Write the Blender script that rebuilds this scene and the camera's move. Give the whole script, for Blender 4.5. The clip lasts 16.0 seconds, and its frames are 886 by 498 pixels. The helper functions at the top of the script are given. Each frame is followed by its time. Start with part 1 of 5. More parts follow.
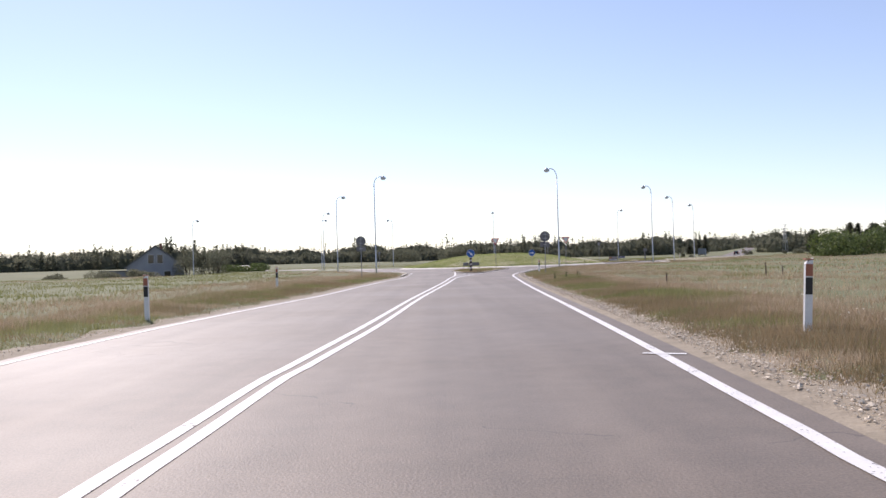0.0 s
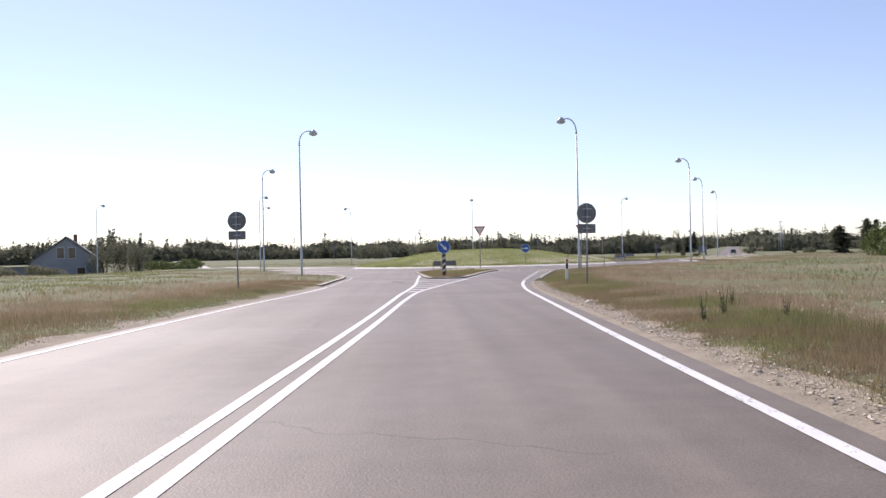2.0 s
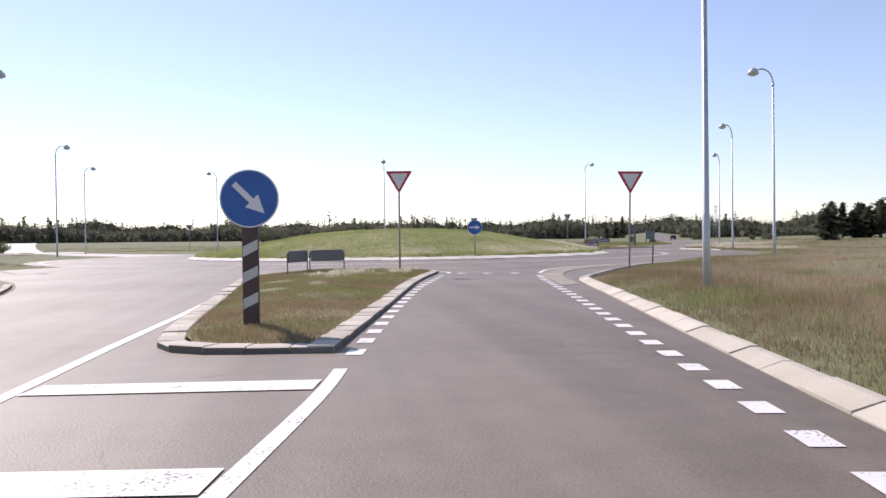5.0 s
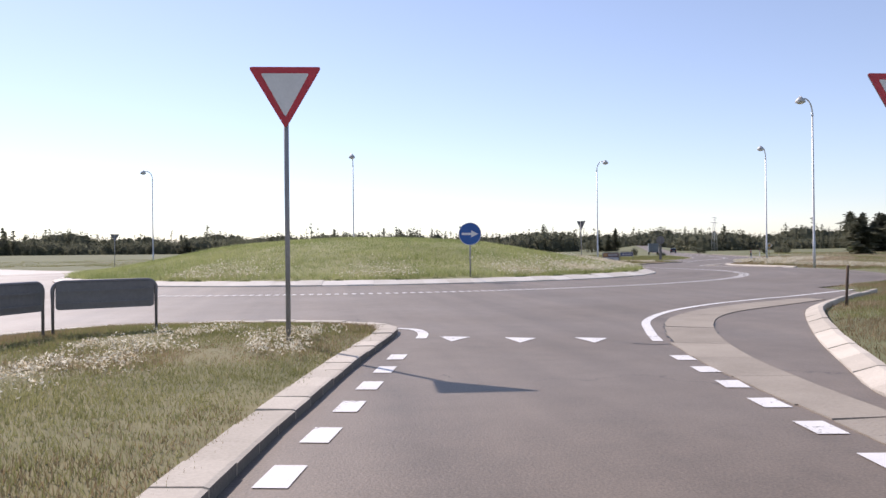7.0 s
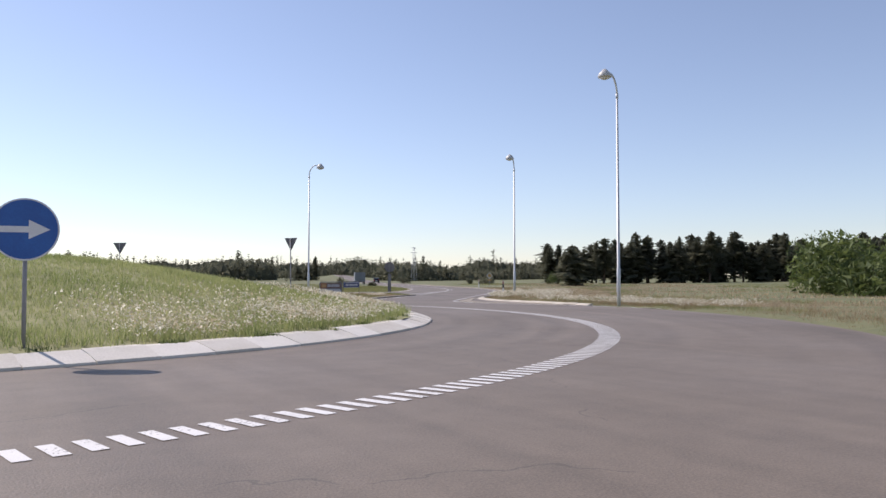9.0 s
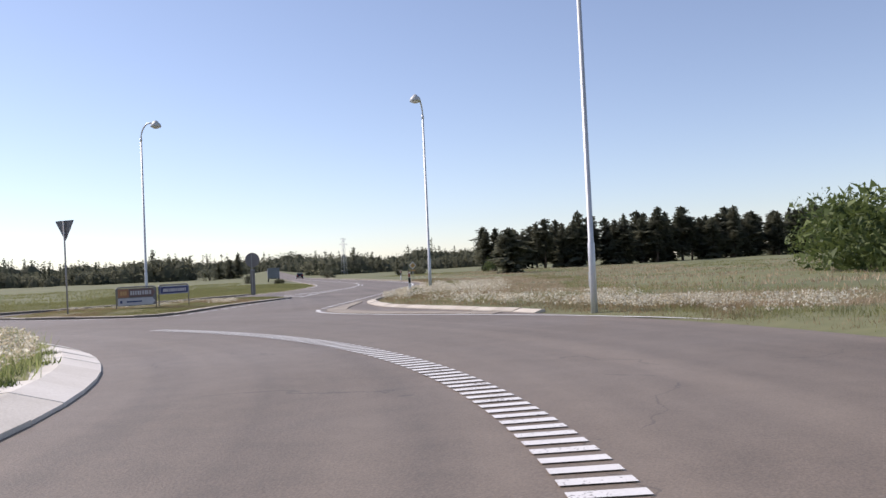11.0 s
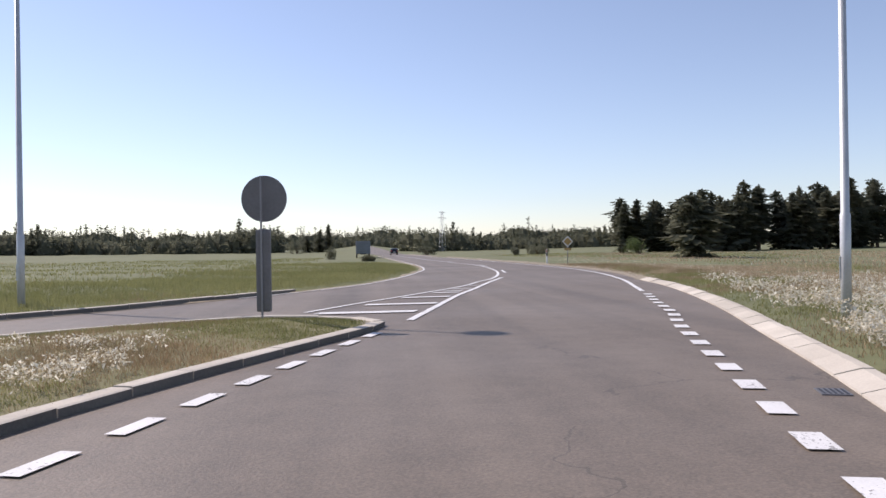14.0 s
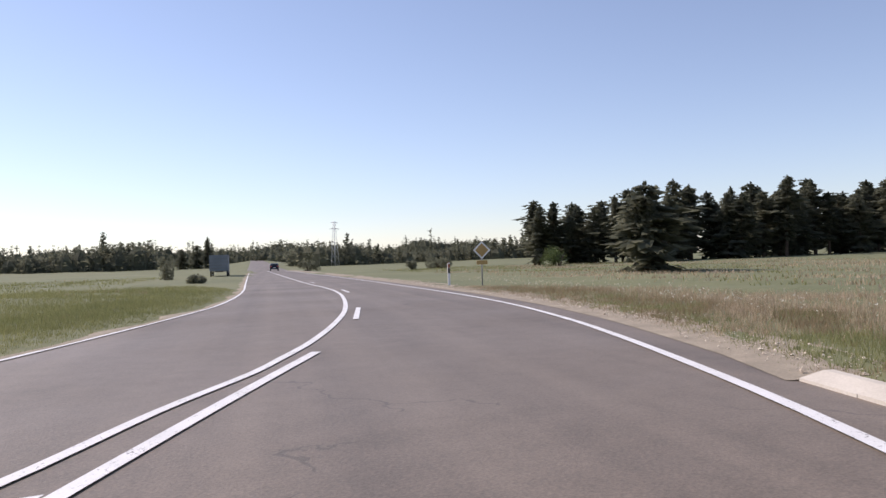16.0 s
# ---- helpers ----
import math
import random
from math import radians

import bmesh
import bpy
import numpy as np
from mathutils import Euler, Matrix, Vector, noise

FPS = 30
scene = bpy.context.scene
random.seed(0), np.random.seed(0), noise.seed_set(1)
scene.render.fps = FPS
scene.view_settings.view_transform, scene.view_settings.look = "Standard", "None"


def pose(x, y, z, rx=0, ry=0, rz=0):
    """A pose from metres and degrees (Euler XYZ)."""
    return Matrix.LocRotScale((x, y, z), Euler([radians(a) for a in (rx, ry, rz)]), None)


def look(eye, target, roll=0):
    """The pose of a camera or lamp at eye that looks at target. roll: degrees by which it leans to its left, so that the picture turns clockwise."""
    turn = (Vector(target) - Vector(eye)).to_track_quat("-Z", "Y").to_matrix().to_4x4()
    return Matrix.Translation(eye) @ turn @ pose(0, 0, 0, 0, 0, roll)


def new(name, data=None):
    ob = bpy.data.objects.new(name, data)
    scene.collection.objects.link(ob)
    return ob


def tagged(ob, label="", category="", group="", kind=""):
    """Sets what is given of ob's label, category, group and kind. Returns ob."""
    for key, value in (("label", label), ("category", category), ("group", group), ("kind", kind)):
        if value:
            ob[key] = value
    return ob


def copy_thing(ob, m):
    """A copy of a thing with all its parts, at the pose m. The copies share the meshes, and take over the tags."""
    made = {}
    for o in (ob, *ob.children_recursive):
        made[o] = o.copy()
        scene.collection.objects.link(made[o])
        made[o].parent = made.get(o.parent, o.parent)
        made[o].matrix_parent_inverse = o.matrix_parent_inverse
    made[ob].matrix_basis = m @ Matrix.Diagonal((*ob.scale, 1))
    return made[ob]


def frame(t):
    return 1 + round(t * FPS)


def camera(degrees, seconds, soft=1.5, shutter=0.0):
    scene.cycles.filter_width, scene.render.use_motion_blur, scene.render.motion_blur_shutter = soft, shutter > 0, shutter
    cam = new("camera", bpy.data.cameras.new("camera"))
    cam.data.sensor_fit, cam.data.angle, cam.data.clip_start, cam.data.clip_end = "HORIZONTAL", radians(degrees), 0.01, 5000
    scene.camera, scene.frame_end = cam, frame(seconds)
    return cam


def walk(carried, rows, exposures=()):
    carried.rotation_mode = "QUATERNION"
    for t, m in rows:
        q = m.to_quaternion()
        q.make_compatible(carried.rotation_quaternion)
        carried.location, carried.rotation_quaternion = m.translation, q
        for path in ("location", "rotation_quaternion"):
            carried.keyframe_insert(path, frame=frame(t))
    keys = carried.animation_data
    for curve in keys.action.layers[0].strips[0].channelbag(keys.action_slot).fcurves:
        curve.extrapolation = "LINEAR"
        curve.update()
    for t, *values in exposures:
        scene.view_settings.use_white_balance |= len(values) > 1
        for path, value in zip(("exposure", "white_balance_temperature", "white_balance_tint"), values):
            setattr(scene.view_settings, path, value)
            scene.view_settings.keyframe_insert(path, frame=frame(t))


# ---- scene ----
cam = camera(59.0, 16.0)
PATH = [
    (0.0, pose(-0.000, -0.000, 1.271, 90.832, 1.711, 0.004)),
    (0.5, pose(0.192, 7.392, 1.274, 90.543, 1.563, -0.471)),
    (1.0, pose(0.447, 14.593, 1.277, 90.448, 1.125, -0.949)),
    (1.5, pose(0.705, 21.533, 1.281, 90.640, 0.967, -1.297)),
    (2.0, pose(1.064, 28.352, 1.282, 90.551, 1.279, -1.894)),
    (2.5, pose(1.385, 34.995, 1.270, 90.201, 0.824, -2.455)),
    (3.0, pose(1.677, 41.241, 1.261, 89.943, 0.639, -3.183)),
    (3.5, pose(2.078, 47.378, 1.266, 89.548, 1.069, -3.952)),
    (4.0, pose(2.514, 53.284, 1.261, 89.385, 1.178, -5.006)),
    (4.2, pose(2.687, 55.633, 1.257, 89.308, 0.956, -5.501)),
    (4.5, pose(3.031, 59.091, 1.270, 89.245, 0.786, -6.420)),
    (5.0, pose(3.751, 64.623, 1.270, 89.270, 0.764, -8.288)),
    (5.5, pose(4.549, 69.696, 1.270, 89.429, 0.798, -9.324)),
    (6.0, pose(5.300, 74.205, 1.270, 89.651, 0.824, -8.996)),
    (6.3, pose(5.706, 76.650, 1.269, 89.782, 0.882, -8.762)),
    (6.5, pose(5.976, 78.169, 1.259, 89.863, 0.957, -9.012)),
    (7.0, pose(6.559, 81.788, 1.262, 90.206, 0.673, -9.360)),
    (7.5, pose(7.290, 85.302, 1.268, 89.741, 0.483, -11.028)),
    (8.0, pose(8.488, 90.123, 1.290, 90.017, 0.971, -15.035)),
    (8.5, pose(10.216, 95.434, 1.263, 90.092, 0.020, -21.880)),
    (9.0, pose(12.107, 99.988, 1.245, 92.176, 0.035, -31.332)),
    (9.2, pose(13.085, 101.533, 1.268, 91.463, 0.564, -34.873)),
    (9.5, pose(14.687, 103.625, 1.270, 90.750, 0.959, -40.006)),
    (10.0, pose(17.587, 106.688, 1.270, 90.399, 1.013, -45.916)),
    (10.5, pose(20.546, 109.584, 1.270, 90.787, 1.326, -44.162)),
    (11.0, pose(23.288, 112.779, 1.270, 91.344, 2.633, -35.683)),
    (11.3, pose(24.763, 114.981, 1.273, 91.524, 3.537, -30.486)),
    (11.5, pose(25.678, 116.589, 1.273, 91.538, 3.658, -28.070)),
    (12.0, pose(27.561, 120.921, 1.275, 91.321, 2.958, -22.566)),
    (12.5, pose(29.059, 125.354, 1.288, 91.010, 2.065, -20.493)),
    (13.0, pose(30.621, 129.873, 1.261, 90.930, 0.628, -19.762)),
    (13.5, pose(32.786, 134.730, 1.283, 90.392, -0.281, -22.958)),
    (14.0, pose(35.672, 139.748, 1.258, 89.975, 0.853, -28.988)),
    (14.5, pose(38.679, 144.145, 1.263, 90.575, 1.443, -34.132)),
    (15.0, pose(41.849, 148.384, 1.258, 90.597, 1.032, -36.183)),
    (15.5, pose(45.488, 153.142, 1.253, 90.982, 1.048, -36.143)),
    (16.0, pose(48.854, 157.456, 1.267, 90.779, 1.664, -36.051)),
]
walk(cam, PATH, exposures=[(0.0, 0.15, 6350, 22), (4.0, 0.15, 6350, 22), (7.0, 0.12, 6350, 22), (9.0, 0.0, 6350, 20), (12.5, 0.06, 6350, 20), (16.0, 0.05, 6350, 22)])

# ---- world, sun ----
SUN_AZ, SUN_EL = radians(-28.6), radians(43)
world = bpy.data.worlds.new("sky")
scene.world = world
world.use_nodes = True
wn = world.node_tree.nodes
sky = wn.new("ShaderNodeTexSky")
sky.sky_type, sky.sun_disc = "NISHITA", False
sky.sun_elevation, sky.sun_rotation = SUN_EL, SUN_AZ
sky.air_density, sky.dust_density, sky.ozone_density, sky.altitude = 1.0, 0.18, 3.0, 10
haze = wn.new("ShaderNodeHueSaturation")
haze.inputs["Saturation"].default_value = 0.82
world.node_tree.links.new(sky.outputs[0], haze.inputs["Color"])
world.node_tree.links.new(haze.outputs[0], wn["Background"].inputs[0])
wn["Background"].inputs[1].default_value = 0.134
sun = new("sun", bpy.data.lights.new("sun", "SUN"))
sun.data.energy, sun.data.angle, sun.data.color = 4.8, radians(0.53), (1.0, 0.93, 0.82)
sun_to = Vector((math.sin(SUN_AZ) * math.cos(SUN_EL), math.cos(SUN_AZ) * math.cos(SUN_EL), math.sin(SUN_EL)))
sun.matrix_world = look(sun_to * 60, (0, 0, 0))

# ---- materials ----


def mat(name, base, dark=None, rough=0.8, metal=0.0, scale=4.0, fine=60.0, bump=0.0, spread=0.5, random_obj=0.0, island=0.0, spec=0.5, trans=0.0):
    """Principled surface: two colours mixed by coarse and fine noise, bump, and variation per object or island."""
    m = bpy.data.materials.new(name)
    m.use_nodes = True
    nt = m.node_tree
    n, l = nt.nodes, nt.links
    p = n["Principled BSDF"]
    dark = dark or tuple(c * 0.7 for c in base)
    geo = n.new("ShaderNodeNewGeometry")
    a, b = n.new("ShaderNodeTexNoise"), n.new("ShaderNodeTexNoise")
    for node, s, d in ((a, scale, 4.0), (b, fine, 2.0)):
        node.inputs["Scale"].default_value, node.inputs["Detail"].default_value = s, d
        l.new(geo.outputs["Position"], node.inputs["Vector"])
    add = n.new("ShaderNodeMath")
    add.operation = "MULTIPLY_ADD"
    l.new(a.outputs["Fac"], add.inputs[0])
    add.inputs[1].default_value = 0.6
    sc = n.new("ShaderNodeMath")
    sc.operation = "MULTIPLY"
    l.new(b.outputs["Fac"], sc.inputs[0])
    sc.inputs[1].default_value = 0.4
    l.new(sc.outputs[0], add.inputs[2])
    ramp = n.new("ShaderNodeMapRange")
    ramp.inputs["From Min"].default_value, ramp.inputs["From Max"].default_value = 0.5 - spread * 0.4, 0.5 + spread * 0.4
    last = add.outputs[0]
    for amount, out in ((random_obj, "obj"), (island, "isl")):
        if amount:
            src = n.new("ShaderNodeObjectInfo").outputs["Random"] if out == "obj" else geo.outputs["Random Per Island"]
            k = n.new("ShaderNodeMath")
            k.operation = "MULTIPLY_ADD"
            l.new(src, k.inputs[0])
            k.inputs[1].default_value = amount
            l.new(last, k.inputs[2])
            k2 = n.new("ShaderNodeMath")
            k2.operation = "SUBTRACT"
            l.new(k.outputs[0], k2.inputs[0])
            k2.inputs[1].default_value = amount / 2
            last = k2.outputs[0]
    l.new(last, ramp.inputs["Value"])
    mix = n.new("ShaderNodeMix")
    mix.data_type = "RGBA"
    l.new(ramp.outputs[0], mix.inputs["Factor"])
    mix.inputs["A"].default_value, mix.inputs["B"].default_value = (*dark, 1), (*base, 1)
    l.new(mix.outputs["Result"], p.inputs["Base Color"])
    p.inputs["Roughness"].default_value, p.inputs["Metallic"].default_value = rough, metal
    p.inputs["Specular IOR Level"].default_value = spec
    if bump:
        bp = n.new("ShaderNodeBump")
        bp.inputs["Strength"].default_value, bp.inputs["Distance"].default_value = bump, 0.01
        l.new(b.outputs["Fac"], bp.inputs["Height"])
        l.new(bp.outputs["Normal"], p.inputs["Normal"])
    if trans:
        tr = n.new("ShaderNodeBsdfTranslucent")
        l.new(mix.outputs["Result"], tr.inputs["Color"])
        ms = n.new("ShaderNodeMixShader")
        ms.inputs[0].default_value = trans
        l.new(p.outputs[0], ms.inputs[1])
        l.new(tr.outputs[0], ms.inputs[2])
        l.new(ms.outputs[0], n["Material Output"].inputs["Surface"])
    return m




def asphalt(name, heading=0.0, centre=None, base=(0.232, 0.183, 0.136), dark=(0.108, 0.085, 0.063)):
    """Worn asphalt: stone speckle, stains, wheel-track streaks along the lane, fine cracks."""
    m = bpy.data.materials.new(name)
    m.use_nodes = True
    n, l = m.node_tree.nodes, m.node_tree.links
    p = n["Principled BSDF"]
    pos = n.new("ShaderNodeNewGeometry").outputs["Position"]

    def noise(scale, detail, vec=pos):
        t = n.new("ShaderNodeTexNoise")
        t.inputs["Scale"].default_value, t.inputs["Detail"].default_value = scale, detail
        l.new(vec, t.inputs["Vector"])
        return t.outputs["Fac"]

    def op(kind, a, b=0.0, c=0.0):
        t = n.new("ShaderNodeMath")
        t.operation = kind
        for k, v in enumerate((a, b, c)):
            if isinstance(v, (int, float)):
                t.inputs[k].default_value = v
            else:
                l.new(v, t.inputs[k])
        return t.outputs[0]

    def vec(kind, b):
        t = n.new("ShaderNodeVectorMath")
        t.operation = kind
        l.new(pos, t.inputs[0])
        t.inputs[1].default_value = b
        return t

    xyz = n.new("ShaderNodeCombineXYZ")
    if centre:
        d = vec("SUBTRACT", (*centre, 0))
        ln = n.new("ShaderNodeVectorMath")
        ln.operation = "LENGTH"
        l.new(d.outputs["Vector"], ln.inputs[0])
        l.new(op("MULTIPLY", ln.outputs["Value"], 1.3), xyz.inputs[0])
        l.new(op("MULTIPLY", vec("DOT_PRODUCT", (0.04, 0.02, 0)).outputs["Value"], 1.0), xyz.inputs[1])
    else:
        c, q = math.cos(heading), math.sin(heading)
        l.new(vec("DOT_PRODUCT", (1.3 * c, -1.3 * q, 0)).outputs["Value"], xyz.inputs[0])
        l.new(vec("DOT_PRODUCT", (0.035 * q, 0.035 * c, 0)).outputs["Value"], xyz.inputs[1])
    streak = noise(1.0, 3.0, xyz.outputs[0])
    speck, mid, coarse = noise(58, 1.5), noise(2.4, 6.0), noise(0.22, 3.0)
    grain = noise(26, 2.0)
    v = op("MULTIPLY_ADD", speck, 0.52, op("MULTIPLY_ADD", grain, 0.22, op("MULTIPLY_ADD", mid, 0.26, op("MULTIPLY_ADD", coarse, 0.26, op("MULTIPLY", streak, 0.46)))))
    ramp = n.new("ShaderNodeMapRange")
    ramp.inputs["From Min"].default_value, ramp.inputs["From Max"].default_value = 0.66, 1.06
    l.new(v, ramp.inputs["Value"])
    mix = n.new("ShaderNodeMix")
    mix.data_type = "RGBA"
    l.new(ramp.outputs[0], mix.inputs["Factor"])
    mix.inputs["A"].default_value, mix.inputs["B"].default_value = (*dark, 1), (*base, 1)
    # cracks: the borders of wide, wavy cells, broken up by noise
    wob = n.new("ShaderNodeTexNoise")
    wob.inputs["Scale"].default_value, wob.inputs["Detail"].default_value = 0.7, 5.0
    l.new(pos, wob.inputs["Vector"])
    sw = n.new("ShaderNodeVectorMath")
    sw.operation = "MULTIPLY_ADD"
    l.new(wob.outputs["Color"], sw.inputs[0])
    sw.inputs[1].default_value = (2.2, 2.2, 0)
    l.new(pos, sw.inputs[2])
    vo = n.new("ShaderNodeTexVoronoi")
    vo.feature = "DISTANCE_TO_EDGE"
    vo.inputs["Scale"].default_value = 0.11
    l.new(sw.outputs["Vector"], vo.inputs["Vector"])
    line = op("MULTIPLY", op("LESS_THAN", vo.outputs["Distance"], 0.0013), op("GREATER_THAN", noise(0.5, 2.0), 0.53))
    cm = n.new("ShaderNodeMix")
    cm.data_type = "RGBA"
    l.new(op("MULTIPLY", line, 0.38), cm.inputs["Factor"])
    l.new(mix.outputs["Result"], cm.inputs["A"])
    cm.inputs["B"].default_value = (0.022, 0.02, 0.018, 1)
    l.new(cm.outputs["Result"], p.inputs["Base Color"])
    l.new(op("MULTIPLY_ADD", coarse, -0.2, 0.67), p.inputs["Roughness"])
    p.inputs["Specular IOR Level"].default_value = 0.45
    bp = n.new("ShaderNodeBump")
    bp.inputs["Strength"].default_value, bp.inputs["Distance"].default_value = 0.35, 0.008
    l.new(op("ADD", speck, op("MULTIPLY", grain, 0.6)), bp.inputs["Height"])
    l.new(bp.outputs["Normal"], p.inputs["Normal"])
    return m


def worn_paint(name, cover=0.40):
    """White road paint with chips through which the asphalt shows."""
    m = mat(name, (0.82, 0.80, 0.77), (0.60, 0.585, 0.555), rough=0.6, scale=2.5, fine=45, bump=0.3, spread=0.7)
    n, l = m.node_tree.nodes, m.node_tree.links
    p = n["Principled BSDF"]
    src = p.inputs["Base Color"].links[0].from_socket
    pos = n["Geometry"].outputs["Position"]
    fac = None
    for sc, d, w in ((34, 4.0, 0.62), (2.3, 3.0, 0.38)):
        t = n.new("ShaderNodeTexNoise")
        t.inputs["Scale"].default_value, t.inputs["Detail"].default_value = sc, d
        l.new(pos, t.inputs["Vector"])
        k = n.new("ShaderNodeMath")
        k.operation = "MULTIPLY_ADD"
        l.new(t.outputs["Fac"], k.inputs[0])
        k.inputs[1].default_value = w
        if fac:
            l.new(fac, k.inputs[2])
        else:
            k.inputs[2].default_value = 0.0
        fac = k.outputs[0]
    mr = n.new("ShaderNodeMapRange")
    mr.inputs["From Min"].default_value, mr.inputs["From Max"].default_value = cover - 0.03, cover + 0.02
    l.new(fac, mr.inputs["Value"])
    mx = n.new("ShaderNodeMix")
    mx.data_type = "RGBA"
    l.new(mr.outputs[0], mx.inputs["Factor"])
    mx.inputs["A"].default_value = (0.17, 0.155, 0.14, 1)
    l.new(src, mx.inputs["B"])
    l.new(mx.outputs["Result"], p.inputs["Base Color"])
    return m


ASPHALT = asphalt("asphalt_approach")
ASPHALT_RING = asphalt("asphalt_ring", centre=(9.56, 128.58))
ASPHALT_EXIT = asphalt("asphalt_exit", heading=radians(24))
PAINT = worn_paint("road_paint")
GROUND = mat("dry_grass_soil", (0.182, 0.178, 0.082), (0.106, 0.120, 0.050), rough=0.95, scale=0.09, fine=2.2, bump=0.6, spread=0.45)
# pale asphalt, lightened further so its colour carries the sun's grazing glare
GLARE_ROAD = mat("sun_glare_asphalt", (0.50, 0.46, 0.41), (0.38, 0.345, 0.30), rough=0.7, scale=0.5, fine=20, bump=0.3, spread=0.6)
GRAVEL = mat("verge_gravel", (0.40, 0.335, 0.245), (0.17, 0.142, 0.10), rough=0.95, scale=2.2, fine=26, bump=1.0, spread=0.7)
STONE = mat("pebble", (0.74, 0.64, 0.50), (0.40, 0.33, 0.25), rough=0.9, scale=2, fine=30, island=0.8)
KERB_PALE = mat("pale_kerb_concrete", (0.78, 0.74, 0.67), (0.54, 0.495, 0.42), rough=0.85, scale=1.1, fine=30, bump=0.5, spread=0.7, random_obj=0.3)
CONCRETE = mat("kerb_concrete", (0.62, 0.56, 0.47), (0.40, 0.355, 0.29), rough=0.88, scale=1.4, fine=40, bump=0.5, spread=0.7, random_obj=0.35)
SLAB = mat("apron_concrete", (0.36, 0.315, 0.255), (0.24, 0.207, 0.165), rough=0.9, scale=1.5, fine=35, bump=0.6, spread=0.6, random_obj=0.25)
MOUND = mat("mound_soil", (0.36, 0.335, 0.17), (0.20, 0.21, 0.085), rough=0.95, scale=0.3, fine=4, bump=0.6)
ISLAND_SOIL = mat("island_soil", (0.235, 0.205, 0.100), (0.140, 0.135, 0.058), rough=0.95, scale=0.7, fine=6, bump=0.6)
SHADED_GRIME = mat("shaded_grimy_kerb_face", (0.205, 0.185, 0.155), (0.115, 0.102, 0.085), rough=0.92, scale=1.8, fine=35, bump=0.6, spread=0.7, random_obj=0.4)
GRASS_DRY = mat("dry_grass_blades", (0.60, 0.47, 0.33), (0.36, 0.27, 0.17), rough=0.85, scale=0.14, fine=1.5, island=0.28, trans=0.35)
GRASS_BROWN = mat("brown_grass_blades", (0.41, 0.30, 0.18), (0.23, 0.18, 0.095), rough=0.85, scale=0.2, fine=1.5, island=0.28, trans=0.35)
GRASS_GREEN = mat("green_grass_blades", (0.34, 0.325, 0.14), (0.18, 0.19, 0.07), rough=0.8, scale=0.16, fine=1.5, island=0.28, trans=0.4)
GRASS_MOUND = mat("mound_grass_blades", (0.45, 0.455, 0.21), (0.21, 0.265, 0.088), rough=0.8, scale=0.2, fine=1.2, island=0.28, trans=0.5)
FLOWER = mat("white_flowers", (0.84, 0.80, 0.68), (0.50, 0.42, 0.28), rough=0.8, scale=1, fine=12, island=0.6, trans=0.55)
NEEDLES = mat("conifer_needles", (0.205, 0.205, 0.138), (0.118, 0.125, 0.086), rough=0.9, scale=0.35, fine=3, island=0.6, random_obj=0.35, trans=0.55, spec=0.15)
LEAVES = mat("broad_leaves", (0.17, 0.21, 0.065), (0.07, 0.10, 0.03), rough=0.7, scale=0.5, fine=4, island=0.6, trans=0.35)
BARK = mat("bark", (0.16, 0.11, 0.075), (0.06, 0.045, 0.035), rough=0.95, scale=3, fine=25, bump=0.7)
# darker copy of the galvanised steel: the poles' backlit shade is in the colour
POLE_BACKLIT = mat("backlit_pole", (0.34, 0.335, 0.34), (0.24, 0.24, 0.245), rough=0.6, metal=0.2, scale=2, fine=30)
GALV = mat("galvanised_steel", (0.62, 0.63, 0.63), (0.48, 0.49, 0.49), rough=0.45, metal=0.35, scale=2, fine=30)
LAMPHEAD = mat("lamp_enamel", (0.60, 0.60, 0.58), (0.45, 0.45, 0.44), rough=0.4, scale=3, fine=30)
GLASS = mat("milky_diffuser", (0.8, 0.8, 0.77), rough=0.25, scale=4)
SIGN_BACK = mat("sign_back_grey", (0.20, 0.195, 0.20), (0.14, 0.137, 0.14), rough=0.5, metal=0.3, scale=2, fine=20)
RED = mat("sign_red", (0.62, 0.035, 0.05), (0.45, 0.03, 0.04), rough=0.4, scale=3, fine=30)
WHITE = mat("sign_white", (0.80, 0.79, 0.77), (0.68, 0.67, 0.65), rough=0.45, scale=3, fine=30)
NAVY = mat("board_navy", (0.035, 0.05, 0.155), (0.025, 0.035, 0.11), rough=0.5, scale=3, fine=30)
MAUVE = mat("board_brown", (0.17, 0.105, 0.095), (0.12, 0.075, 0.07), rough=0.5, scale=3, fine=30)
ORANGE = mat("board_orange", (0.34, 0.16, 0.08), (0.26, 0.12, 0.06), rough=0.5, scale=3, fine=30)
DULL_YELLOW = mat("board_symbol", (0.50, 0.30, 0.12), (0.40, 0.24, 0.10), rough=0.5, scale=3, fine=30)
PALE = mat("board_lettering", (0.55, 0.54, 0.56), (0.42, 0.41, 0.43), rough=0.5, scale=3, fine=30)
BLUE = mat("sign_blue", (0.025, 0.13, 0.42), (0.02, 0.09, 0.32), rough=0.4, scale=3, fine=30)
BROWN = mat("sign_brown", (0.24, 0.10, 0.05), (0.17, 0.075, 0.04), rough=0.5, scale=3, fine=30)
YELLOW = mat("sign_yellow", (0.46, 0.29, 0.10), (0.34, 0.21, 0.07), rough=0.5, scale=3, fine=30)
DULL_ORANGE = mat("faded_orange_reflector", (0.40, 0.13, 0.07), (0.28, 0.10, 0.06), rough=0.5, scale=3, fine=30)
POST_RED = mat("faded_post_red", (0.10, 0.055, 0.05), (0.06, 0.04, 0.038), rough=0.6, scale=3, fine=30)
